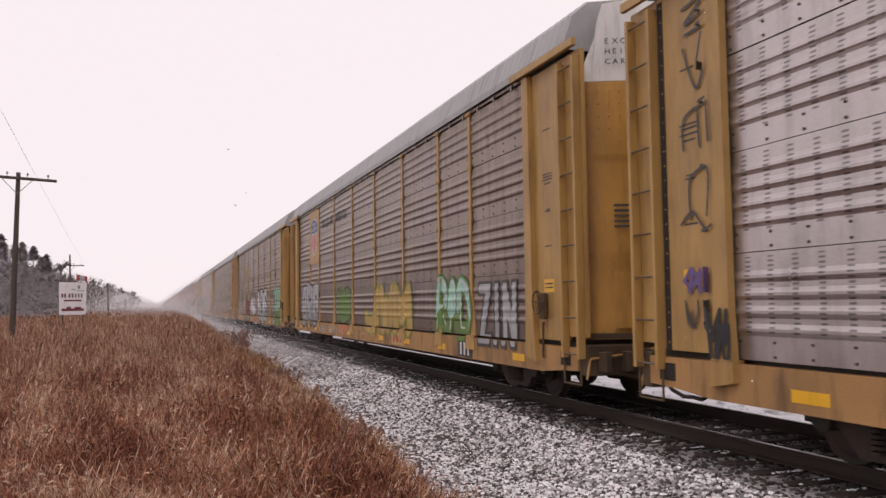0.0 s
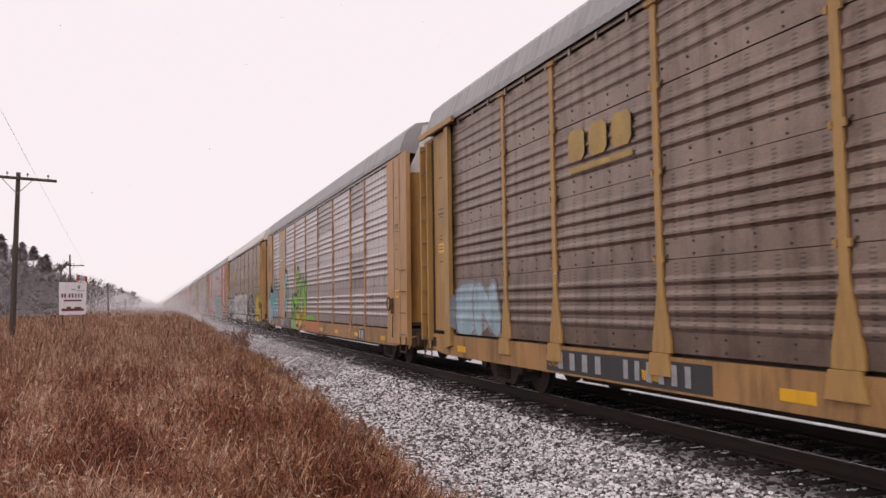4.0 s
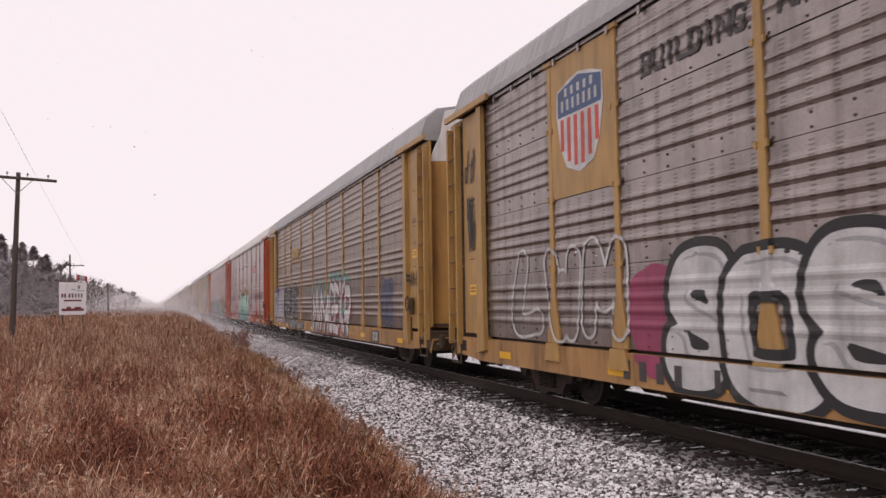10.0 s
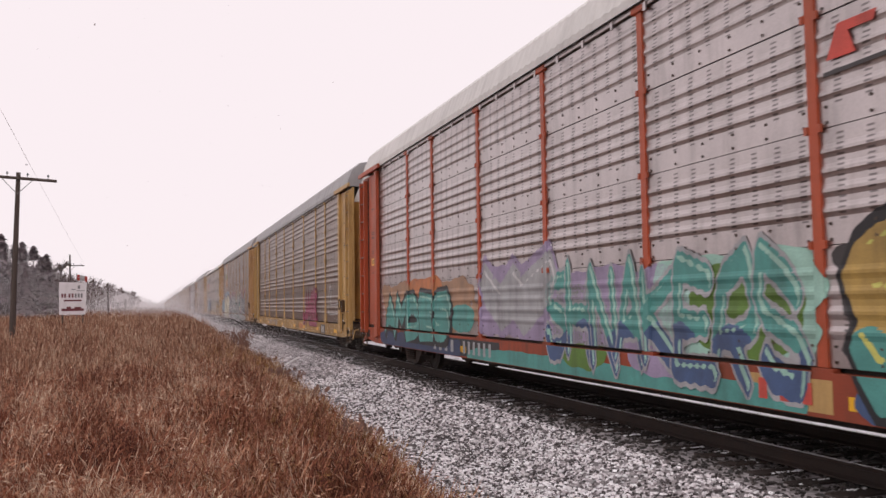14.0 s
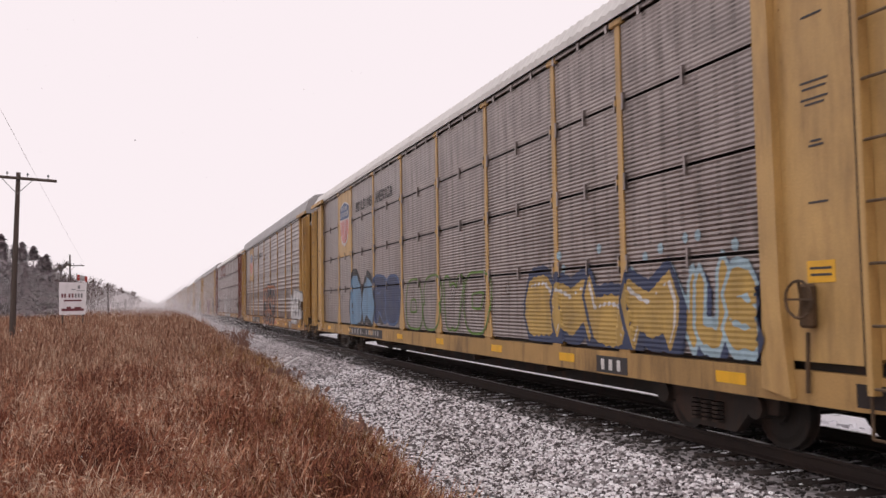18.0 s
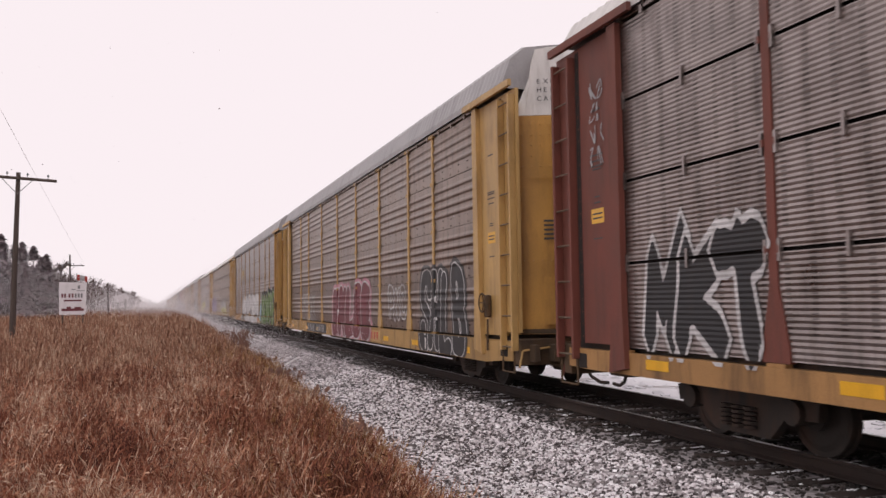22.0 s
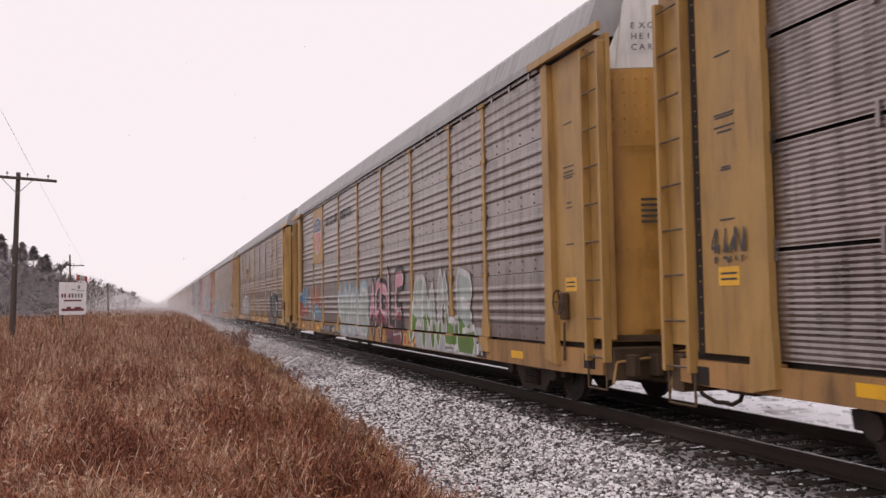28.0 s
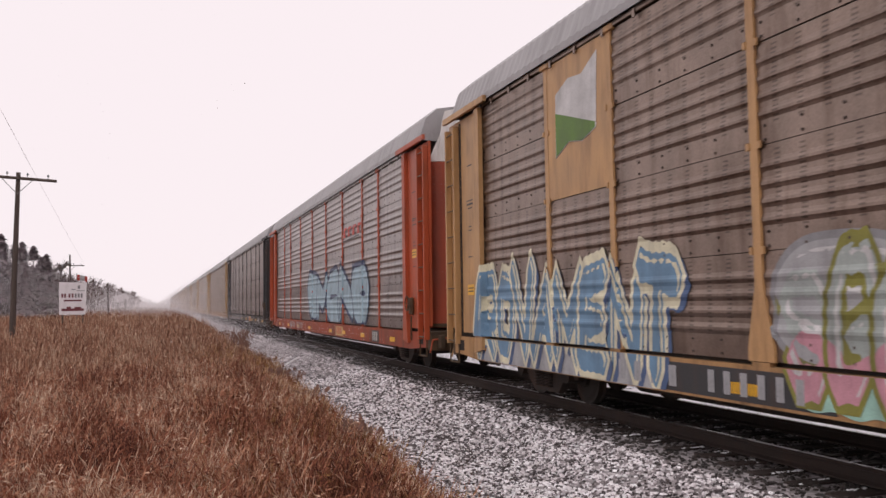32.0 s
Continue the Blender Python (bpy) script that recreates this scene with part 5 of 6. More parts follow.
# the upright signs on the end sheet of the first car
for pts in ([(12.5, 4.45), (12.25, 3.95), (12.02, 4.5)], [(12.45, 4.6), (12.05, 4.62)], [(12.54, 3.3), (12.5, 3.66), (12.0, 3.78)], [(12.26, 3.7), (12.24, 3.3)], [(11.98, 3.74), (11.96, 3.3)],
            [(12.44, 2.5), (12.42, 2.96), (12.0, 3.02), (12.02, 2.5)], [(12.62, 2.46), (12.4, 2.58), (12.15, 2.36), (11.95, 2.4)], [(12.5, 4.9), (12.1, 4.95), (12.45, 4.72), (12.05, 4.8)]):
    stroke(TRAIN[0], pts, 0.035, "dark", label="dark hand-drawn tag")
scrawl(0, 12.6, 12.1, 1.7, 1.95, 3, "purple", 0.05, 1)
scrawl(0, 12.6, 12.0, 1.3, 1.6, 4, "dark", 0.03, 2)
scrawl(0, 12.1, 11.7, 0.95, 1.5, 3, "black", 0.05, 3)
scrawl(7, 12.75, 12.25, 3.9, 4.5, 2, "black", 0.05, 4)
scrawl(7, 12.7, 12.25, 2.6, 3.6, 3, "black", 0.05, 5)
for j, z in enumerate((2.25, 1.95, 1.65, 1.35, 1.05)):
    scrawl(6, 8.85 - 0.1 * j, 7.3, z, z + 0.24, 6, "white", 0.03, 10 + j)
stroke(TRAIN[6], [(7.0, 2.1), (6.7, 1.5), (6.9, 2.0), (6.3, 1.1), (6.0, 1.02)], 0.08, "white")
stroke(TRAIN[6], [(7.1, 1.5), (6.5, 1.55), (6.1, 1.2), (7.0, 1.12)], 0.06, "white")
for pts in ([(3.7, 1.2), (3.75, 1.9), (3.6, 2.4), (3.3, 2.46), (3.1, 2.1), (3.12, 1.4)], [(3.15, 2.2), (2.95, 2.65), (2.8, 2.0), (2.65, 2.6), (2.55, 1.8)], [(3.3, 1.75), (3.5, 1.7), (3.45, 1.2)], [(3.05, 1.8), (2.85, 1.2), (2.75, 1.7)]):
    stroke(TRAIN[6], pts, 0.05, "dark", label="dark hand-drawn tag")
# outline and eyes of the bubble sign on the brown car
for pts in ([(-9.55, 1.3), (-9.5, 1.8), (-9.75, 2.24), (-10.1, 2.12), (-10.3, 2.0)], [(-10.3, 2.26), (-10.6, 2.28), (-10.8, 1.95), (-11.1, 1.85)], [(-10.95, 1.82), (-11.3, 1.6), (-11.5, 1.15)], [(-9.6, 1.25), (-9.8, 1.04), (-10.2, 1.02)], [(-9.9, 1.8), (-10.05, 1.75), (-10.1, 1.55)]):
    stroke(TRAIN[15], pts, 0.07, "black", label="black outline of a bubble sign")
for y in (9.1, 4.33):
    part("reflector", make_plate("post_reflector", -0.06, 0.06, 1.38, 1.9, REFLECT, -SIDE - 0.09), TRAIN[5], "upright yellow reflector", pose(0, y, 0))
for k, y, z, n in ((2, 12.4, 2.2, 3), (3, -12.5, 2.4, 3), (5, 12.4, 3.4, 4), (8, -12.4, 2.0, 3), (11, 12.5, 2.6, 3), (12, -12.4, 1.6, 4), (14, 12.4, 2.2, 3), (17, -12.5, 2.6, 3), (19, 12.4, 2.0, 3)):
    scrawl(k, y + 0.35, y - 0.3, z, z + 0.35, n, "dark", 0.03, 60 + k)
for pts in ([(3.95, 1.0), (4.0, 1.7), (3.7, 2.1), (3.2, 2.0)], [(2.8, 2.0), (2.2, 2.15), (1.7, 1.9), (1.6, 1.1)], [(3.7, 1.1), (2.8, 0.98), (1.9, 1.12)]):
    stroke(TRAIN[1], pts, 0.05, "black", label="black outline of a sprayed sign")
for j in range(9):
    y, z = -5.7 - 0.62 * j, 1.9 + 0.2 * math.sin(2.3 * j)
    stroke(TRAIN[17], [(y, z), (y - 0.2 * math.sin(1.7 * j), z - 0.35), (y - 0.15, z - 0.6)], 0.03, "white", lift=0.02)
rng = random.Random(5)
for j in range(14):
    y, z = -7.2 - 4.3 * rng.random(), rng.uniform(1.85, 2.35)
    blob(TRAIN[13], y + 0.06, y - 0.06, z - 0.08, z + 0.08, "paleblue", j)
scrawl(7, -12.2, -12.75, 1.85, 2.35, 3, "black", 0.04, 31)
scrawl(4, 12.9, 12.1, 3.55, 4.1, 4, "dark", 0.025, 33)
scrawl(4, 13.4, 13.15, 1.9, 2.4, 2, "black", 0.035, 34)
scrawl(2, 12.7, 12.1, 1.45, 1.8, 4, "dark", 0.03, 35)
part("placard", make_plate("big_placard", -0.28, 0.28, 3.05, 3.76, REFLECT, -SIDE - 0.016), TRAIN[2], "large yellow notice", pose(0, 12.4, 0))
for z in (3.56, 3.38, 3.2):
    part("notice_line", make_plate("big_line", -0.2, 0.2, z, z + 0.07, SPRAY["dark"], -SIDE - 0.02), TRAIN[2], "line of dark lettering", pose(0, 12.4, 0))
for y, z in ((12.35, 1.25), (12.2, 0.8)):
    part("placard", make_plate("low_placard", -0.25, 0.25, 0, 0.2, REFLECT, -SIDE - 0.062), TRAIN[6], "yellow notice", pose(0, y, z))
for j, z in enumerate((4.35, 4.05, 3.75, 3.45)):
    scrawl(15, 12.6, 12.2, z, z + 0.25, 2, "silver", 0.022, 70 + j)
for pts in ([(12.7, 2.2), (12.4, 1.2)], [(12.2, 1.0), (11.9, 2.3)], [(11.4, 2.2), (11.0, 1.2)], [(10.4, 2.3), (10.1, 1.3)], [(8.2, 2.4), (7.9, 1.4)]):
    stroke(TRAIN[4], pts, 0.06, "white", lift=0.022)
part("placard", make_plate("big_placard", -0.28, 0.28, 3.05, 3.76, REFLECT, -SIDE - 0.016), TRAIN[21], "large yellow notice", pose(0, 12.4, 0.85))
for z in (4.4, 4.22, 4.04):
    part("notice_line", make_plate("big_line", -0.2, 0.2, z, z + 0.07, SPRAY["dark"], -SIDE - 0.02), TRAIN[21], "line of dark lettering", pose(0, 12.4, 0))
stroke(TRAIN[14], [(11.3, 1.15), (11.35, 1.9), (10.9, 2.32), (10.3, 2.28), (9.9, 1.8), (9.8, 1.2)], 0.06, "dark", label="dark hand-drawn arch")


# ---- ties, stones and snow ----
track = new("track")
tagged(track, "single railway track of timber ties and steel rails", "track", kind="structure")
for ob in RAILS:
    ob.parent = track


def make_tie(seed):
    rng = random.Random(seed)
    bm = bmesh.new()
    box(bm, -1.30, 1.30, -0.11, 0.11, -0.38, -0.186, 0.012)
    for v in bm.verts:
        v.co += Vector((rng.uniform(-0.012, 0.012), rng.uniform(-0.008, 0.008), rng.uniform(-0.006, 0.004)))
    return data("tie", bm, TIMBER)


TIES = [make_tie(k) for k in range(4)]
rng = random.Random(11)
for i in range(255):
    t = part("tie", TIES[i % 4], track, at=pose(TRACK_X + rng.uniform(-0.05, 0.05), -12.91 + 0.535 * i, 0, rz=rng.uniform(-1, 1)))


def lumps(name, places, material, seed, label, category, squash=0.75, smooth=False):
    """Many small rough stones or clods, (x, y, z, size) each, as one mesh."""
    rs = np.random.RandomState(seed)
    p = np.asarray(places)
    n = len(p)
    base = np.array([(-1, -1, -1), (1, -1, -1), (1, 1, -1), (-1, 1, -1), (-0.8, -0.8, 1), (0.8, -0.8, 1), (0.8, 0.8, 1), (-0.8, 0.8, 1)], float) * 0.55
    quads = np.array([(4, 5, 6, 7), (0, 1, 5, 4), (1, 2, 6, 5), (2, 3, 7, 6), (3, 0, 4, 7)])
    v = base[None] * (1 + rs.uniform(-0.5, 0.35, (n, 8, 3))) * np.array([1.35, 0.8, 0.9])
    a = rs.uniform(0, 2 * np.pi, n)
    b = rs.uniform(-0.7, 0.7, n)
    ca, sa, cb, sb = np.cos(a)[:, None], np.sin(a)[:, None], np.cos(b)[:, None], np.sin(b)[:, None]
    x, y, z = v[..., 0], v[..., 1], v[..., 2]
    y, z = cb * y - sb * z, sb * y + cb * z
    x, y = ca * x - sa * y, sa * x + ca * y
    v = np.stack([x, y, z * squash], -1) * p[:, None, 3:4] + p[:, None, :3]
    f = (quads[None] + 8 * np.arange(n)[:, None, None]).reshape(-1, 4)
    me = bpy.data.meshes.new(name)
    me.from_pydata(v.reshape(-1, 3).tolist(), [], f.tolist())
    me.materials.append(material)
    return tagged(new(name, me), label, category, kind="stuff")


def island_material(name, stops, rough=0.7, metal=0.0, patch=0.0, spec=0.5):
    """Colour by piece from a stepped ramp; patch: how much broad noise shifts it."""
    m = bpy.data.materials.new(name)
    m.use_nodes = True
    n, l = m.node_tree.nodes, m.node_tree.links
    b = n["Principled BSDF"]
    geo = n.new("ShaderNodeNewGeometry")
    ramp = n.new("ShaderNodeValToRGB")
    ramp.color_ramp.interpolation = "LINEAR"
    while len(ramp.color_ramp.elements) < len(stops):
        ramp.color_ramp.elements.new(0.5)
    for e, (pos, colour) in zip(ramp.color_ramp.elements, stops):
        e.position, e.color = pos, (*colour, 1)
    co = n.new("ShaderNodeTexCoord")
    tn = n.new("ShaderNodeTexNoise")
    tn.inputs["Scale"].default_value, tn.inputs["Detail"].default_value = 0.9, 5
    l.new(co.outputs["Object"], tn.inputs["Vector"])
    mr = n.new("ShaderNodeMapRange")
    mr.inputs["From Min"].default_value, mr.inputs["From Max"].default_value = 0.3, 0.7
    mr.inputs["To Min"].default_value, mr.inputs["To Max"].default_value = -patch, patch
    l.new(tn.outputs["Fac"], mr.inputs["Value"])
    add = n.new("ShaderNodeMath")
    l.new(geo.outputs["Random Per Island"], add.inputs[0]), l.new(mr.outputs["Result"], add.inputs[1])
    l.new(add.outputs[0], ramp.inputs["Fac"])
    l.new(ramp.outputs["Color"], b.inputs["Base Color"])
    b.inputs["Roughness"].default_value, b.inputs["Metallic"].default_value = rough, metal
    b.inputs["Specular IOR Level"].default_value = spec
    return m


def scatter_stones():
    rs = np.random.RandomState(5)
    pale, dark, far = [], [], []
    for y0, y1, per, size in ((-14.0, 4.0, 60, 0.05), (4.0, 12.0, 760, 0.027), (12.0, 24.0, 400, 0.033), (24.0, 45.0, 120, 0.05), (45.0, 90.0, 22, 0.10)):
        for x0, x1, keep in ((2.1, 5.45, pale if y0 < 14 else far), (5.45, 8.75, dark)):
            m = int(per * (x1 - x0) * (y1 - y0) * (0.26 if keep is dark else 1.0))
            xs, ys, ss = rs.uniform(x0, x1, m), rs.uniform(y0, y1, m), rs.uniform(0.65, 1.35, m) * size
            for x, y, s in zip(xs, ys, ss):
                keep.append((x, y, ground_height(x, y) + 0.3 * s, s))
    # the white end of the ramp is snow and also painted-in glints
    stone = island_material("ballast_stone", [(0.0, (0.05, 0.041, 0.041)), (0.34, (0.12, 0.102, 0.104)), (0.46, (0.33, 0.293, 0.297)), (0.57, (0.78, 0.72, 0.74)), (1.0, (0.93, 0.91, 0.93))], 0.2, patch=0.12)
    # near-black colours for the stones of the track bed
    dark_stone = island_material("dark_ballast", [(0.0, (0.010, 0.008, 0.007)), (0.6, (0.028, 0.021, 0.018)), (1.0, (0.075, 0.06, 0.055))], 0.6, patch=0.1)
    lumps("ballast", pale, stone, 1, "grey crushed stone, white from wet snow and from glints put into the colour", "gravel")
    # greyer copy for far stones, as fewer glints are painted into their colour
    far_stone = island_material("far_gravel", [(0.0, (0.09, 0.076, 0.077)), (0.45, (0.24, 0.208, 0.212)), (0.75, (0.46, 0.415, 0.425)), (1.0, (0.86, 0.81, 0.835))], 0.35, patch=0.15)
    lumps("gravel", far, far_stone, 7, "grey gravel along the line farther off, coloured with fewer glints", "gravel")
    lumps("track_ballast", dark, dark_stone, 2, "near-black crushed stone between the ties", "gravel")
    snow = []
    for i in range(150):
        y = 1.0 + 0.535 * i
        for run_of in range(rs.randint(1, 3)):
            a, far = rs.uniform(5.86, 6.25), rs.uniform(-0.10, 0.10)
            for k in range(rs.randint(2, 9) if i < 90 else 3):
                if rs.rand() < 0.72:
                    snow.append((a + 0.042 * k, y + far + rs.uniform(-0.022, 0.022), -0.182, rs.uniform(0.014, 0.05)))
        if rs.rand() < 0.35:
            a = rs.uniform(6.5, 7.6)
            for k in range(4):
                snow.append((a + 0.045 * k, y + 0.08, -0.182, rs.uniform(0.02, 0.045)))
    lumps("tie_snow", snow, SNOW, 3, "small ridges of snow lying on the tie ends", "snow", 0.35)
    drift = []
    for k in range(2600):
        y = 3 + 60 * rs.rand() ** 1.6
        x = rs.uniform(8.9, 15.0)
        drift.append((x, y, ground_height(x, y), rs.uniform(0.05, 0.22)))
    lumps("snow_clods", drift, SNOW, 4, "lumpy snow on the verge past the track", "snow", 0.4)


scatter_stones()


# ---- dry field ----
DEAD = [(0.0, (0.070, 0.024, 0.018)), (0.32, (0.205, 0.072, 0.045)), (0.58, (0.360, 0.142, 0.085)), (0.80, (0.52, 0.27, 0.165)), (1.0, (0.74, 0.57, 0.43))]
TAN = [(0.0, (0.15, 0.066, 0.046)), (0.4, (0.29, 0.145, 0.094)), (0.7, (0.41, 0.23, 0.15)), (1.0, (0.60, 0.45, 0.33))]
GOLD = [(0.0, (0.11, 0.045, 0.022)), (0.4, (0.24, 0.115, 0.045)), (0.75, (0.40, 0.225, 0.085)), (1.0, (0.62, 0.46, 0.26))]


def grass_edge(y):
    """Where the field ends beside the gravel, along the line."""
    return np.interp(y, [4, 8, 14, 25, 40, 80, 200], [2.42, 2.52, 2.66, 3.05, 3.25, 3.5, 4.2])


def build_field(n, stops, fringe, seed, behind=False, span=(3.2, 20.0)):
    rs = np.random.RandomState(seed)
    y = span[0] * np.exp(rs.rand(n) * math.log(span[1] / span[0]))
    if behind:
        y = -14.0 + 17.0 * rs.rand(n)
    edge = grass_edge(y) + 0.16 * np.sin(y * 1.3) * np.exp(-np.abs(y) / 40) + rs.normal(0, 0.13, n)
    left = edge - 2.4 if fringe else -14.0 + 0 * y if behind else -0.27 * y - 1.5
    x = left + (edge - left) * rs.rand(n) ** (0.6 if fringe else 0.92)
    if fringe:
        x = x + 0.25 * rs.rand(n)
    keep = x * x + y * y > 2.2 ** 2
    x, y, edge = x[keep], y[keep], edge[keep]
    n = len(x)
    gz = np.array([ground_height(a, b) for a, b in zip(x, y)])
    clump = np.array([noise.noise(Vector((a * 0.55, b * 0.55, 3.0))) for a, b in zip(x, y)])
    tuft = np.array([noise.noise(Vector((a * 1.9, b * 1.9, 7.0))) for a, b in zip(x, y)])
    h = (0.70 + 0.24 * clump + 0.24 * tuft + rs.normal(0, 0.08, n)) * np.clip(0.50 + (edge - x) * 0.42, 0.32, 1.0)
    h = np.clip(h, 0.14, 1.15) * (0.8 if fringe else 1.0) * (1 + 0.75 * np.clip((y - 14) / 40, 0, 1))
    far = np.maximum(2.0 if behind else 1.0, y / 9.0)
    wide = 0.0036 * far ** 0.85 * (1.35 if span[1] > 100 else 1.0)
    az = rs.uniform(0, 2 * np.pi, n)
    lean = rs.uniform(0.02, 0.30, n) * h
    dx, dy = np.cos(az) * lean, np.sin(az) * lean
    face = rs.uniform(-0.9, 0.9, n)
    wx, wy = np.cos(face) * wide, np.sin(face) * wide
    verts, tris = [], []
    base = np.stack([x, y, gz - 0.03], 1)
    mid = np.stack([x + dx * 0.35, y + dy * 0.35, gz + h * 0.6], 1)
    tip = np.stack([x + dx, y + dy, gz + h], 1)
    w = np.stack([wx, wy, np.zeros(n)], 1)
    stalk = np.stack([base - w, base + w, mid - w * 0.8, mid + w * 0.8, tip], 1)
    verts.append(stalk.reshape(-1, 3))
    o = 5 * np.arange(n)[:, None]
    tris.append(np.concatenate([o + np.array([[0, 1, 3]]), o + np.array([[0, 3, 2]]), o + np.array([[2, 3, 4]])]))
    total = 5 * n
    # leaves and seed plumes along the upper half of each stalk
    for k in range(5):
        u = 0.32 + 0.68 * (k + rs.rand(n)) / 5
        root = base + (tip - base) * u[:, None]
        a = rs.uniform(0, 2 * np.pi, n)
        size = (0.05 + 0.12 * rs.rand(n)) * np.where(k < 3, 1.5, 0.8) * far ** 0.25
        out = np.stack([np.cos(a) * size * 0.7, np.sin(a) * size * 0.7, size * rs.uniform(-0.3, 1.7, n)], 1)
        ww = np.stack([-np.sin(a), np.cos(a), np.zeros(n)], 1) * (wide * rs.uniform(0.6, 1.7, n))[:, None]
        leaf = np.stack([root - ww * 0.5, root + ww * 0.5, root + out * 0.6 + ww * 0.6 + np.array([0, 0, 0.012]), root + out], 1)
        verts.append(leaf.reshape(-1, 3))
        o = total + 4 * np.arange(n)[:, None]
        tris.append(np.concatenate([o + np.array([[0, 1, 2]]), o + np.array([[0, 2, 3]])]))
        total += 4 * n
    v, t = np.concatenate(verts), np.concatenate(tris)
    me = bpy.data.meshes.new("dry_grass")
    me.vertices.add(len(v))
    me.vertices.foreach_set("co", v.ravel())
    me.loops.add(len(t) * 3)
    me.loops.foreach_set("vertex_index", t.ravel())
    me.polygons.add(len(t))
    me.polygons.foreach_set("loop_start", np.arange(0, 3 * len(t), 3))
    me.update(calc_edges=True)
    me.materials.append(island_material("gold_stalks" if fringe else "tan_stalks" if stops is TAN else "dry_stalks_behind" if behind else "dry_stalks", stops, 0.85, patch=0.46, spec=0.15))
    text = "thin golden dead grass fringing the gravel" if fringe else "pale tan dead grass covering the far field" if stops is TAN else "tall red-brown dead grass and weeds filling the field"
    return tagged(new("dry_grass", me), text, "grass", kind="stuff")


build_field(34000, DEAD, False, 8)
build_field(27000, TAN, False, 12, span=(13.0, 190.0))
build_field(8200, GOLD, True, 9, span=(3.2, 30.0))
build_field(4500, DEAD, False, 10, True)
TWIG = mat("dry_twig", (0.19, 0.105, 0.08), 0.85, 0, 0.25, 8.0)


def build_weed(x, y, height, seed):
    rng = random.Random(seed)
    weed = new("dead_weed")
    weed.matrix_basis = pose(x, y, ground_height(x, y) - 0.02)
    tagged(weed, "dead brown weed with branching seed heads at the gravel edge", "plant", "weeds along the gravel")
    for s in range(rng.randint(4, 7)):
        bm = bmesh.new()
        a = rng.uniform(0, 6.28)
        foot = Vector((rng.uniform(-0.25, 0.25), rng.uniform(-0.25, 0.25), 0))
        top = foot + Vector((math.cos(a) * 0.2, math.sin(a) * 0.2, height * rng.uniform(0.7, 1.0)))
        rod(bm, foot, top, 0.014, 4, 0.008)
        for k in range(7):
            u = rng.uniform(0.5, 1.0)
            p = foot.lerp(top, u)
            b = rng.uniform(0, 6.28)
            q = p + Vector((math.cos(b), math.sin(b), 0.9)) * rng.uniform(0.08, 0.2)
            rod(bm, p, q, 0.008, 3, 0.006)
            for j in range(3):
                c = q + Vector((rng.uniform(-0.03, 0.03), rng.uniform(-0.03, 0.03), rng.uniform(-0.02, 0.03)))
                rod(bm, c, c + Vector((0, 0, 0.07)), 0.036, 4, 0.015)
        part("stem", data("stem", bm, TWIG), weed)


for j, (x, y, h) in enumerate(((3.15, 34.5, 1.0), (3.35, 37.0, 1.05), (3.05, 32.5, 0.8), (2.75, 16.5, 0.45), (2.95, 21.5, 0.45), (2.6, 11.5, 0.4), (3.1, 27.0, 0.5), (3.3, 46.0, 0.8))):
    build_weed(x, y, h, 40 + j)


def build_stick():
    bm = bmesh.new()
    rod(bm, (3.92, 28.4, -0.42), (4.55, 29.0, -0.17), 0.036, 7, 0.028)
    ob = new("pale_stick", data("pale_stick", bm, mat("weathered_stick", (0.84, 0.81, 0.81), 0.8, 0, 0.15, 6.0)))
    tagged(ob, "pale weathered stick lying on the gravel", "stick")


build_stick()

# ---- poles, wires, sign and flag ----
WOOD = mat("pole_timber", (0.075, 0.055, 0.047), 0.85, 0, 0.25, 3.0, DIRT, 0.3, 0.3, 30, stretch=(6, 6, 0.6))
GLASS_PIN = mat("insulator", (0.10, 0.12, 0.12), 0.3, 0, 0.1, 5.0)
WIRE = mat("wire", (0.22, 0.20, 0.20), 0.6, 0.3, 0.1, 5.0)


def build_pole(x, y, top, lean, arm=True, turn=0.0, above=0.0):
    z = ground_height(x, y)
    pole = new("telegraph_pole")
    pole.matrix_basis = pose(x, y, z, 0, lean, turn)
    tagged(pole, "weathered timber telegraph pole with a crossarm in the field" if arm else "plain weathered timber post in the field", "pole", "telegraph poles")
    h = top - z
    bm = bmesh.new()
    rod(bm, (0, 0, -0.3), (0, 0, h), 0.135, 12, 0.09)
    part("mast", data("mast", bm, WOOD), pole)
    h -= above
    if arm:
        bm = bmesh.new()
        box(bm, -1.55, 1.55, -0.17, -0.07, h - 0.32, h - 0.20, 0.01)
        bmesh.ops.rotate(bm, verts=bm.verts[:], cent=(0, 0, h - 0.26), matrix=Matrix.Rotation(radians(2.2), 3, "Y"))
        part("crossarm", data("crossarm", bm, WOOD), pole)
        for s in (-1, 1):
            bm = bmesh.new()
            rod(bm, (s * 0.62, -0.12, h - 0.3), (0, -0.14, h - 0.95), 0.016, 5)
            part("brace", data("brace", bm, WIRE), pole)
        for u in (-1.3, -0.42, 0.38, 1.2):
            bm = bmesh.new()
            rod(bm, (u, -0.12, h - 0.22 - 0.038 * u), (u, -0.12, h - 0.10 - 0.038 * u), 0.015, 5)
            rod(bm, (u, -0.12, h - 0.10 - 0.038 * u), (u, -0.12, h - 0.01 - 0.038 * u), 0.05, 8, 0.03)
            part("insulator", data("insulator", bm, GLASS_PIN), pole)
    return pole


build_pole(-5.95, 40.5, 7.5, 1.1)
build_pole(-9.6, 107.0, 7.75, -1.2, above=1.0)
build_pole(-12.5, 185.0, 7.4, 1.0, above=0.5)
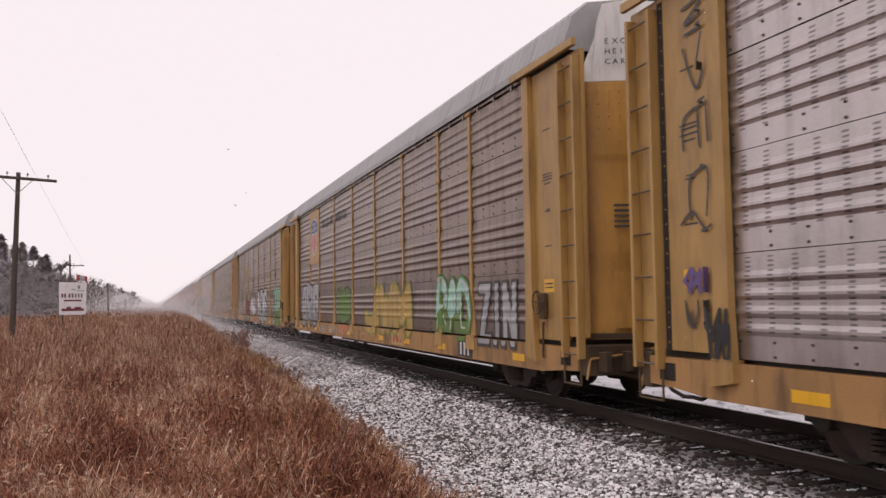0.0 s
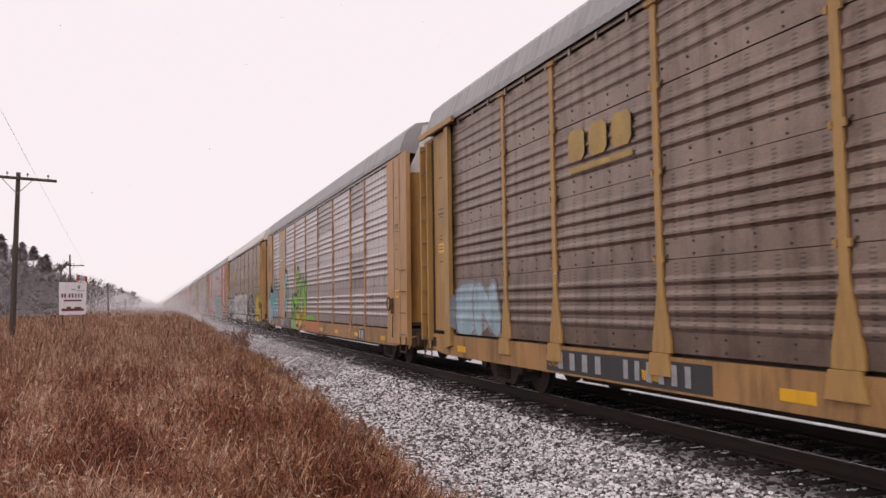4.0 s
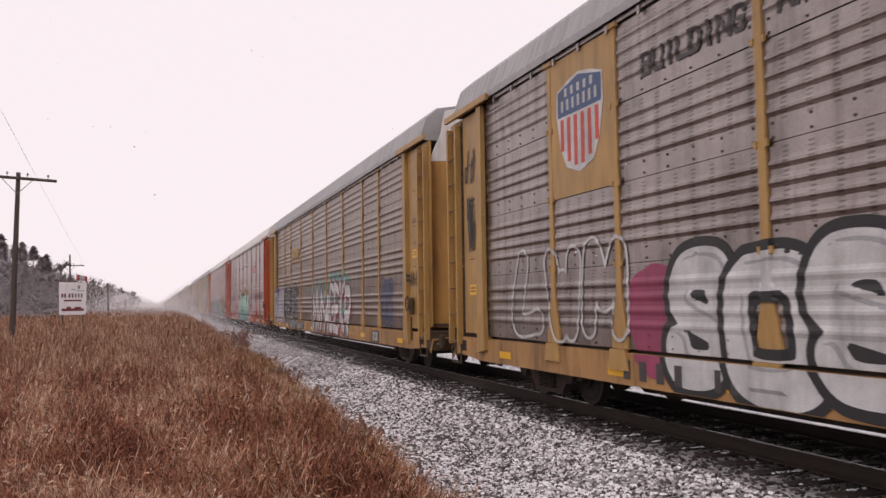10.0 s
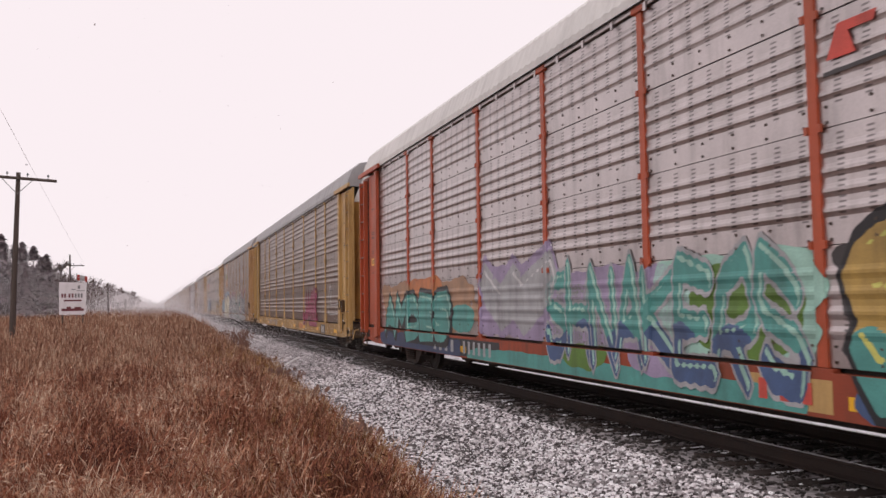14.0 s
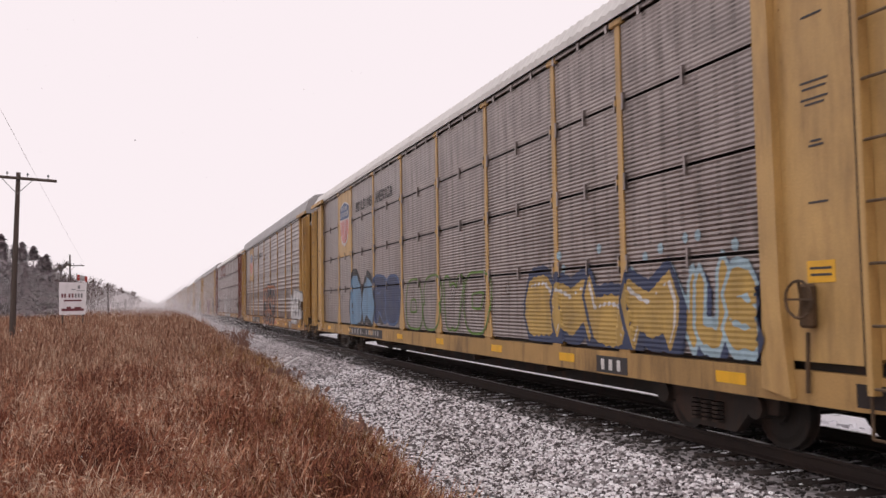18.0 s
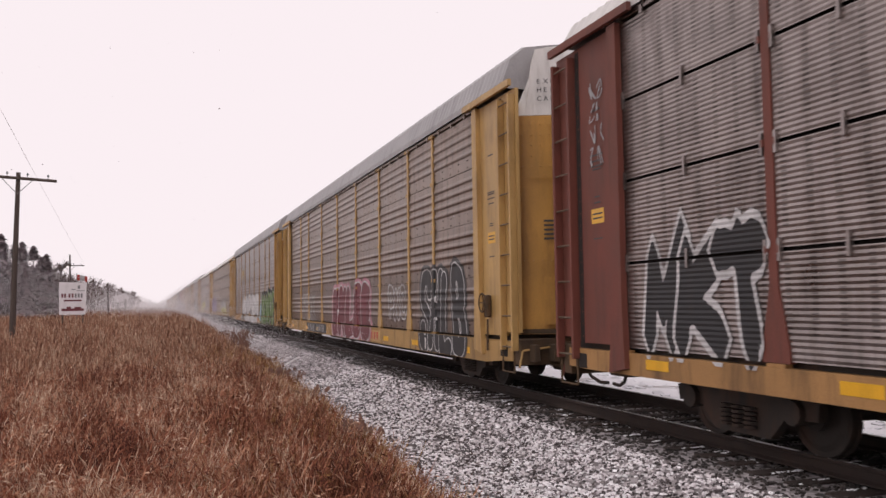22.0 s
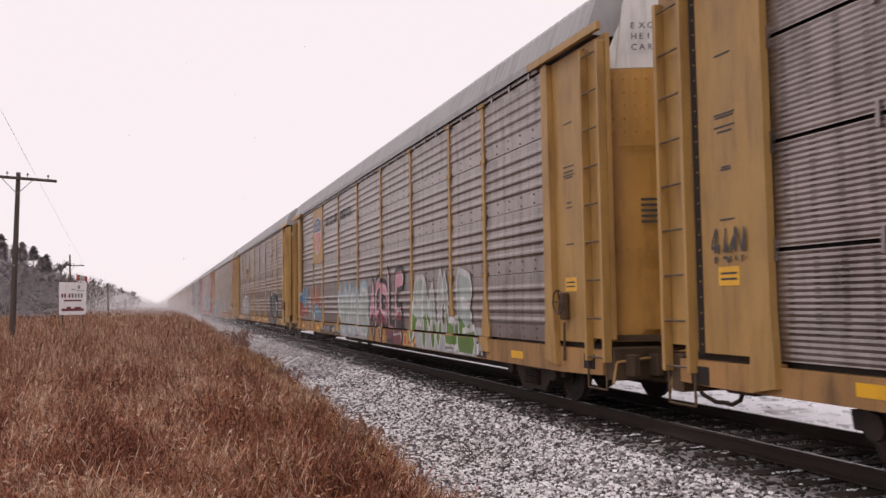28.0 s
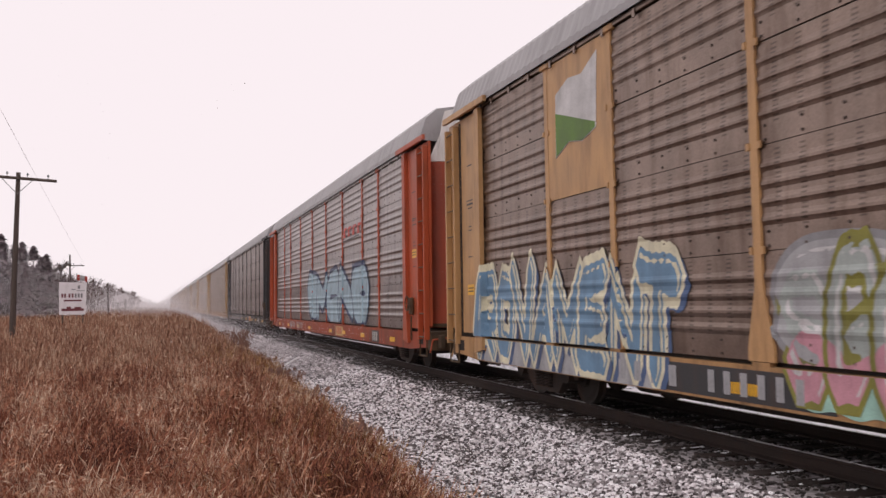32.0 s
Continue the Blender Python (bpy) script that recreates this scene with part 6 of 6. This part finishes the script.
build_pole(-5.8, 113.0, 4.6, -1.8, False)
build_pole(-13.5, 265.0, 7.2, 0.5)


def build_wire(a, b, sag):
    bm = bmesh.new()
    pts = []
    for i in range(25):
        u = i / 24
        p = Vector(a).lerp(Vector(b), u)
        p.z -= sag * 4 * u * (1 - u)
        pts.append(p)
    for p, q in zip(pts, pts[1:]):
        rod(bm, p, q, 0.0055, 4)
    ob = new("wire", data("wire", bm, WIRE))
    tagged(ob, "thin slack line wire between the telegraph poles", "wire", "line wires")


build_wire((-8.2, 107.0, 6.6), (-3.4, -12.0, 9.9), 0.25)
build_pole(-3.4, -12.0, 10.0, 0)

BOARD = mat("sign_board", (0.74, 0.70, 0.72), 0.5, 0, 0.05, 2.0, DIRT, 0.15)


def build_sign():
    sign = new("roadside_sign")
    sign.matrix_basis = pose(-5.22, 59.5, ground_height(-5.2, 59.5), rz=4)
    tagged(sign, "white painted notice board with red and dark lettering bars on posts", "sign")
    bm = bmesh.new()
    prism_xz(bm, [(-0.80, 1.62), (0.76, 1.62), (0.82, 3.68), (-0.83, 3.72)], -0.03, 0.03)
    board = part("board", data("board", bm, BOARD), sign)
    for s in (-0.6, 0.6):
        bm = bmesh.new()
        box(bm, s - 0.05, s + 0.05, 0.04, 0.12, -0.3, 3.5, 0.005)
        part("support", data("support", bm, WOOD), sign)
    red, ink = SPRAY["maroon"], SPRAY["grey"]
    rows = [("emblem", 0.28, 0.42, 3.28, 3.50, ink), ("line", -0.08, 0.16, 3.22, 3.28, ink), ("line", 0.22, 0.70, 3.14, 3.18, ink)]
    for u in (-0.62, -0.46, -0.2, -0.02, 0.16, 0.34, 0.52):
        rows.append(("letter_bar", u - 0.055, u + 0.055, 2.72, 2.98, red if u < 0 else ink))
    rows += [("line", -0.52, 0.52, 2.48, 2.58, red), ("emblem", -0.66, 0.66, 1.86, 2.02, red), ("emblem", -0.36, -0.1, 2.02, 2.14, red), ("emblem", 0.1, 0.5, 2.02, 2.12, red)]
    for name, u0, u1, z0, z1, m in rows:
        bm = bmesh.new()
        box(bm, u0, u1, -0.036, -0.031, z0, z1)
        part(name, data(name, bm, m), board)


def prism_xz(bm, pts, y0, y1):
    a = [bm.verts.new((x, y0, z)) for x, z in pts]
    b = [bm.verts.new((x, y1, z)) for x, z in pts]
    n = len(pts)
    bm.faces.new(a), bm.faces.new(b[::-1])
    for i in range(n):
        bm.faces.new((a[i], b[i], b[(i + 1) % n], a[(i + 1) % n]))


build_sign()


def build_flag():
    flag = new("flagpole")
    flag.matrix_basis = pose(-6.9, 82.0, ground_height(-6.9, 82))
    tagged(flag, "thin pole with a limp red and white flag", "flag")
    bm = bmesh.new()
    rod(bm, (0, 0, 0), (0, 0, 5.1), 0.035, 8, 0.025)
    part("staff", data("staff", bm, WIRE), flag)
    cuts = [0.0, 0.22, 0.62, 0.85]
    for i, colour in enumerate(("red", "white", "red")):
        bm = bmesh.new()
        n = 6
        rows = []
        for j in range(n + 1):
            u = cuts[i] + (cuts[i + 1] - cuts[i]) * j / n
            rows.append([bm.verts.new((u + 0.03, 0.07 * math.sin(u * 6), z - 0.22 * u)) for z in (4.5, 4.75, 5.0)])
        for a, b in zip(rows, rows[1:]):
            for k in range(2):
                bm.faces.new((a[k], b[k], b[k + 1], a[k + 1]))
        bmesh.ops.solidify(bm, geom=bm.faces[:], thickness=0.006)
        part("flag_band", data("flag_band", bm, SPRAY[colour]), flag, f"{colour} band of cloth")


build_flag()


def build_shed():
    shed = new("white_shed")
    shed.matrix_basis = pose(-20.5, 150.0, ground_height(-20, 150))
    tagged(shed, "small white shed far off at the wood's edge", "shed")
    bm = bmesh.new()
    box(bm, -0.7, 0.7, -0.9, 0.9, 0, 1.7, 0.02)
    part("wall", data("wall", bm, BOARD), shed)
    bm = bmesh.new()
    prism_xz(bm, [(-0.85, 1.7), (0.85, 1.7), (0, 2.2)], -1.0, 1.0)
    part("roof", data("shed_roof", bm, ROOF["grey"]), shed)


build_shed()


def build_roadside():
    """The tilted grey panel on its post and the leaning white board beyond the sign."""
    panel = new("solar_panel")
    panel.matrix_basis = pose(-10.35, 104.0, ground_height(-10, 104))
    tagged(panel, "tilted grey solar panel on a thin post", "solar panel")
    bm = bmesh.new()
    rod(bm, (0, 0, -0.2), (0, 0, 6.5), 0.05, 8)
    part("post", data("panel_post", bm, WIRE), panel)
    bm = bmesh.new()
    prism_xz(bm, [(-0.75, 6.3), (0.6, 7.15), (0.95, 7.1), (-0.2, 6.25)], -0.3, 0.3)
    part("cell_panel", data("cell_panel", bm, PAINT["grey"]), panel)
    board = new("leaning_board")
    board.matrix_basis = pose(-5.75, 150.0, ground_height(-5.8, 150))
    tagged(board, "leaning white board on two posts far along the field", "sign")
    for s in (-0.5, 0.6):
        bm = bmesh.new()
        box(bm, s - 0.05, s + 0.05, 0.04, 0.12, -0.3, 3.4, 0.005)
        part("support", data("support", bm, WOOD), board)
    bm = bmesh.new()
    prism_xz(bm, [(-1.45, 3.8), (0.5, 4.3), (1.35, 3.6), (-0.6, 2.75)], -0.03, 0.03)
    part("face", data("board_face", bm, BOARD), board)


build_roadside()

# ---- trees ----
BARK = mat("bark", (0.085, 0.062, 0.055), 0.9, 0, 0.25, 4.0, DIRT, 0.3, 0.3)
# needle colour is paled to carry the haze over the distant spruces
NEEDLE = island_material("hazed_needles", [(0.0, (0.17, 0.135, 0.145)), (0.6, (0.20, 0.16, 0.172)), (1.0, (0.23, 0.185, 0.197))], 0.9, spec=0.1)
TWIGS = island_material("bare_twigs", [(0.0, (0.10, 0.066, 0.062)), (0.6, (0.16, 0.11, 0.105)), (1.0, (0.24, 0.178, 0.172))], 0.9, spec=0.1)


def conifer(seed, height):
    rng = random.Random(seed)
    tree = new("spruce_tree")
    tagged(tree, "dark spruce at the edge of the wood, haze put into its needle colour", "tree", "spruces by the field")
    bm = bmesh.new()
    rod(bm, (0, 0, -0.3), (0, 0, height * 0.96), 0.16, 8, 0.02)
    part("trunk", data("trunk", bm, BARK), tree)
    vs, fs = [], []
    tiers = [(rng.uniform(0.08, 0.97), rng.uniform(0.6, 1.25), rng.uniform(0, 6.283)) for _ in range(34)]
    for k in range(1700):
        u, reach, turn = tiers[k % 34]
        z = height * u + rng.uniform(-0.25, 0.25)
        r = ((1 - u) ** 0.95 * height * 0.30 * reach + 0.05) * rng.random() ** 0.6
        a = turn + rng.choice((0, 1.3, 2.5, 3.8, 5.0)) + rng.gauss(0, 0.22)
        c = Vector((math.cos(a) * r, math.sin(a) * r, z - r * 0.22 + 0.08 * r * r))
        s = rng.uniform(0.16, 0.42)
        d = Vector((math.cos(a), math.sin(a), rng.uniform(-0.5, 0.2))) * s
        w = Vector((-math.sin(a), math.cos(a), rng.uniform(-0.3, 0.3))) * s * 0.5
        o = len(vs)
        vs += [c - w, c + w, c + d + Vector((0, 0, -0.05)), c + Vector((0, 0, s * 0.5))]
        fs += [(o, o + 1, o + 2), (o, o + 1, o + 3)]
    me = bpy.data.meshes.new("crown")
    me.from_pydata([tuple(v) for v in vs], [], fs)
    me.materials.append(NEEDLE)
    part("crown", me, tree)
    return tree


def bare_tree(seed, height):
    rng = random.Random(seed)
    tree = new("bare_tree")
    tagged(tree, "leafless grey-brown tree with fine twigs in the hedgerow", "tree", "bare trees along the field")
    bm = bmesh.new()
    tips = []

    def grow(p, d, length, r, depth):
        q = p + d * length
        rod(bm, p, q, r, 3 if depth else 5, r * 0.65)
        if depth >= 3:
            tips.append((q, d))
            return
        for _ in range(3 if depth else 5):
            e = (d + Vector((rng.uniform(-0.7, 0.7), rng.uniform(-0.7, 0.7), rng.uniform(-0.1, 0.5)))).normalized()
            grow(p.lerp(q, rng.uniform(0.55, 1.0)), e, length * rng.uniform(0.55, 0.8), r * 0.55, depth + 1)

    grow(Vector((0, 0, -0.2)), Vector((rng.uniform(-0.08, 0.08), 0, 1)).normalized(), height * 0.42, height * 0.014, 0)
    part("trunk", data("trunk", bm, BARK), tree)
    vs, fs = [], []
    for q, d in tips:
        for _ in range(22):
            e = (d + Vector((rng.uniform(-0.9, 0.9), rng.uniform(-0.9, 0.9), rng.uniform(-0.4, 0.8)))).normalized() * rng.uniform(0.3, 1.0) * height / 8
            w = e.orthogonal().normalized() * 0.045
            p = q - d * rng.uniform(0, 0.5)
            o = len(vs)
            vs += [p - w, p + w, p + e]
            fs.append((o, o + 1, o + 2))
    me = bpy.data.meshes.new("crown")
    me.from_pydata([tuple(v) for v in vs], [], fs)
    me.materials.append(TWIGS)
    part("crown", me, tree)
    return tree


rng = random.Random(77)
FIRS = [conifer(k, 7.0) for k in range(5)]
for j in range(26):
    y = 90 + 26 * rng.random()
    x = -0.108 * y - 8.5 * (j / 25) + rng.uniform(-0.4, 0.4)
    size = 0.92 + 0.22 * min(1.0, (j / 25) * 1.6) + rng.choice((-0.42, -0.2, -0.05, 0.06, 0.1)) + (y - 100) * 0.006
    m = pose(x, y, ground_height(x, y), rz=rng.uniform(0, 360)) @ Matrix.Scale(size * 1.04, 4)
    if j < 5:
        FIRS[j].matrix_basis = m
    else:
        copy_thing(FIRS[j % 5], m)
BARES = [bare_tree(90 + k, 7.0) for k in range(5)]
j = 0
for row in range(3):
    y = 104.0 + 5 * row
    while y < 640:
        x = -11.3 - 2.4 * row - 0.004 * y + rng.uniform(-1.2, 1.2)
        size = np.interp(y, [100, 130, 190, 300, 560], [0.98, 0.96, 1.08, 1.25, 1.45]) * rng.uniform(0.78, 1.06)
        m = pose(x, y, ground_height(x, y), rz=rng.uniform(0, 360)) @ Matrix.Scale(float(size), 4)
        if j < 5:
            BARES[j].matrix_basis = m
        else:
            copy_thing(BARES[j % 5], m)
        j += 1
        y += 3.6 + 0.02 * (y - 100) + rng.uniform(0, 2.2)


# ---- falling snow and haze made of flakes ----
def build_snowfall():
    rs = np.random.RandomState(21)
    spots = []
    for k in range(2400):
        y = rs.uniform(3.0, 30.0)
        spots.append((rs.uniform(-0.25, 0.9) * y, y, rs.uniform(0.3, 48.0), rs.uniform(0.003, 0.007)))
    spots = [p for p in spots if p[0] < 5.2]
    return lumps("snowflakes", spots, SNOW, 6, "sparse snowflakes drifting down through the air", "snow", 1.0)


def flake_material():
    """White flakes for the imitated haze, scattering light on both sides."""
    m = bpy.data.materials.new("hazy_flake")
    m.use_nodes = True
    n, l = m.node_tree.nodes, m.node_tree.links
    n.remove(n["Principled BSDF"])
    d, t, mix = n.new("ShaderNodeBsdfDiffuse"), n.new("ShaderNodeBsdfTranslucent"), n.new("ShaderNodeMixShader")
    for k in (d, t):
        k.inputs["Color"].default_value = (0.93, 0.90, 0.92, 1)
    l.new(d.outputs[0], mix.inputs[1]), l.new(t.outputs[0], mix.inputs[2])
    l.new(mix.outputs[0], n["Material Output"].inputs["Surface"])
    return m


def build_haze():
    """Flakes imitating haze over line and field, thicker with distance, plus low blown snow."""
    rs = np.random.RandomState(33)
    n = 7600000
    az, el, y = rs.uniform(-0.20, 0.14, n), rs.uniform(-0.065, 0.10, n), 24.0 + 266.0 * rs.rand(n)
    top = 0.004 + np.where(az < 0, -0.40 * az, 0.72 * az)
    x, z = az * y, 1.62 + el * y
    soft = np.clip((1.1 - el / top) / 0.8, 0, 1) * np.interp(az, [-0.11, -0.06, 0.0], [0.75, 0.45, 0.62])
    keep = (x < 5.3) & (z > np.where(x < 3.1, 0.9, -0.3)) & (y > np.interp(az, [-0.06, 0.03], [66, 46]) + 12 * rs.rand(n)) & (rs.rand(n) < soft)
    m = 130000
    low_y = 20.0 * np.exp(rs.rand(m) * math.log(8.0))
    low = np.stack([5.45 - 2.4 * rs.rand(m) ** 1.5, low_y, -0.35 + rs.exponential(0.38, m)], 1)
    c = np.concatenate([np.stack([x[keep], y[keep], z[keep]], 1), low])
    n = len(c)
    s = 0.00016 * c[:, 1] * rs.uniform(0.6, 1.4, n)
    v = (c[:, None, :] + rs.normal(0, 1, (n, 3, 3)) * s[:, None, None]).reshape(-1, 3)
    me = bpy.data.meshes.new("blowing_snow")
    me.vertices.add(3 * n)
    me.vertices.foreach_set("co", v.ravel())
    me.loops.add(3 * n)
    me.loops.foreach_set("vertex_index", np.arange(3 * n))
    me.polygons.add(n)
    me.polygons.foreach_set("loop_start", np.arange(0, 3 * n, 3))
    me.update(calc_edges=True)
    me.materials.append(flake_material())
    return tagged(new("blowing_snow", me), "tiny flakes standing in for distant haze, and fine snow blowing low over the line", "snow", kind="stuff")


FLAKES = build_snowfall()
build_haze()


def motions():
    """The train rolls past at a nearly even speed; wheels turn while they pass the camera."""
    times = [0, 3, 6, 9, 12, 15, 18, 21, 24, 27, 30, 32]
    for k, car in enumerate(TRAIN):
        y = FIRST + OFFSET.get(k, 0) + CAR * k
        walk(car, [(t, pose(TRACK_X, y - run(t), 0)) for t in times])
    walk(FLAKES, [(0, pose(0, 0, 0)), (16, pose(-2, 0, -17)), (32, pose(-4, 0, -34))])
    for k, along, dy, wheel in WHEELS:
        start = FIRST + OFFSET.get(k, 0) + CAR * k + along
        rows = []
        for f in range(scene.frame_end):
            t = f / FPS
            if 4 < start - run(t) < 26 or f in (0, scene.frame_end - 1):
                rows.append((t, pose(0, dy, 0.415, degrees_of(run(t) / 0.415))))
        walk(wheel, rows)


def degrees_of(angle):
    return math.degrees(angle) % 360


motions()
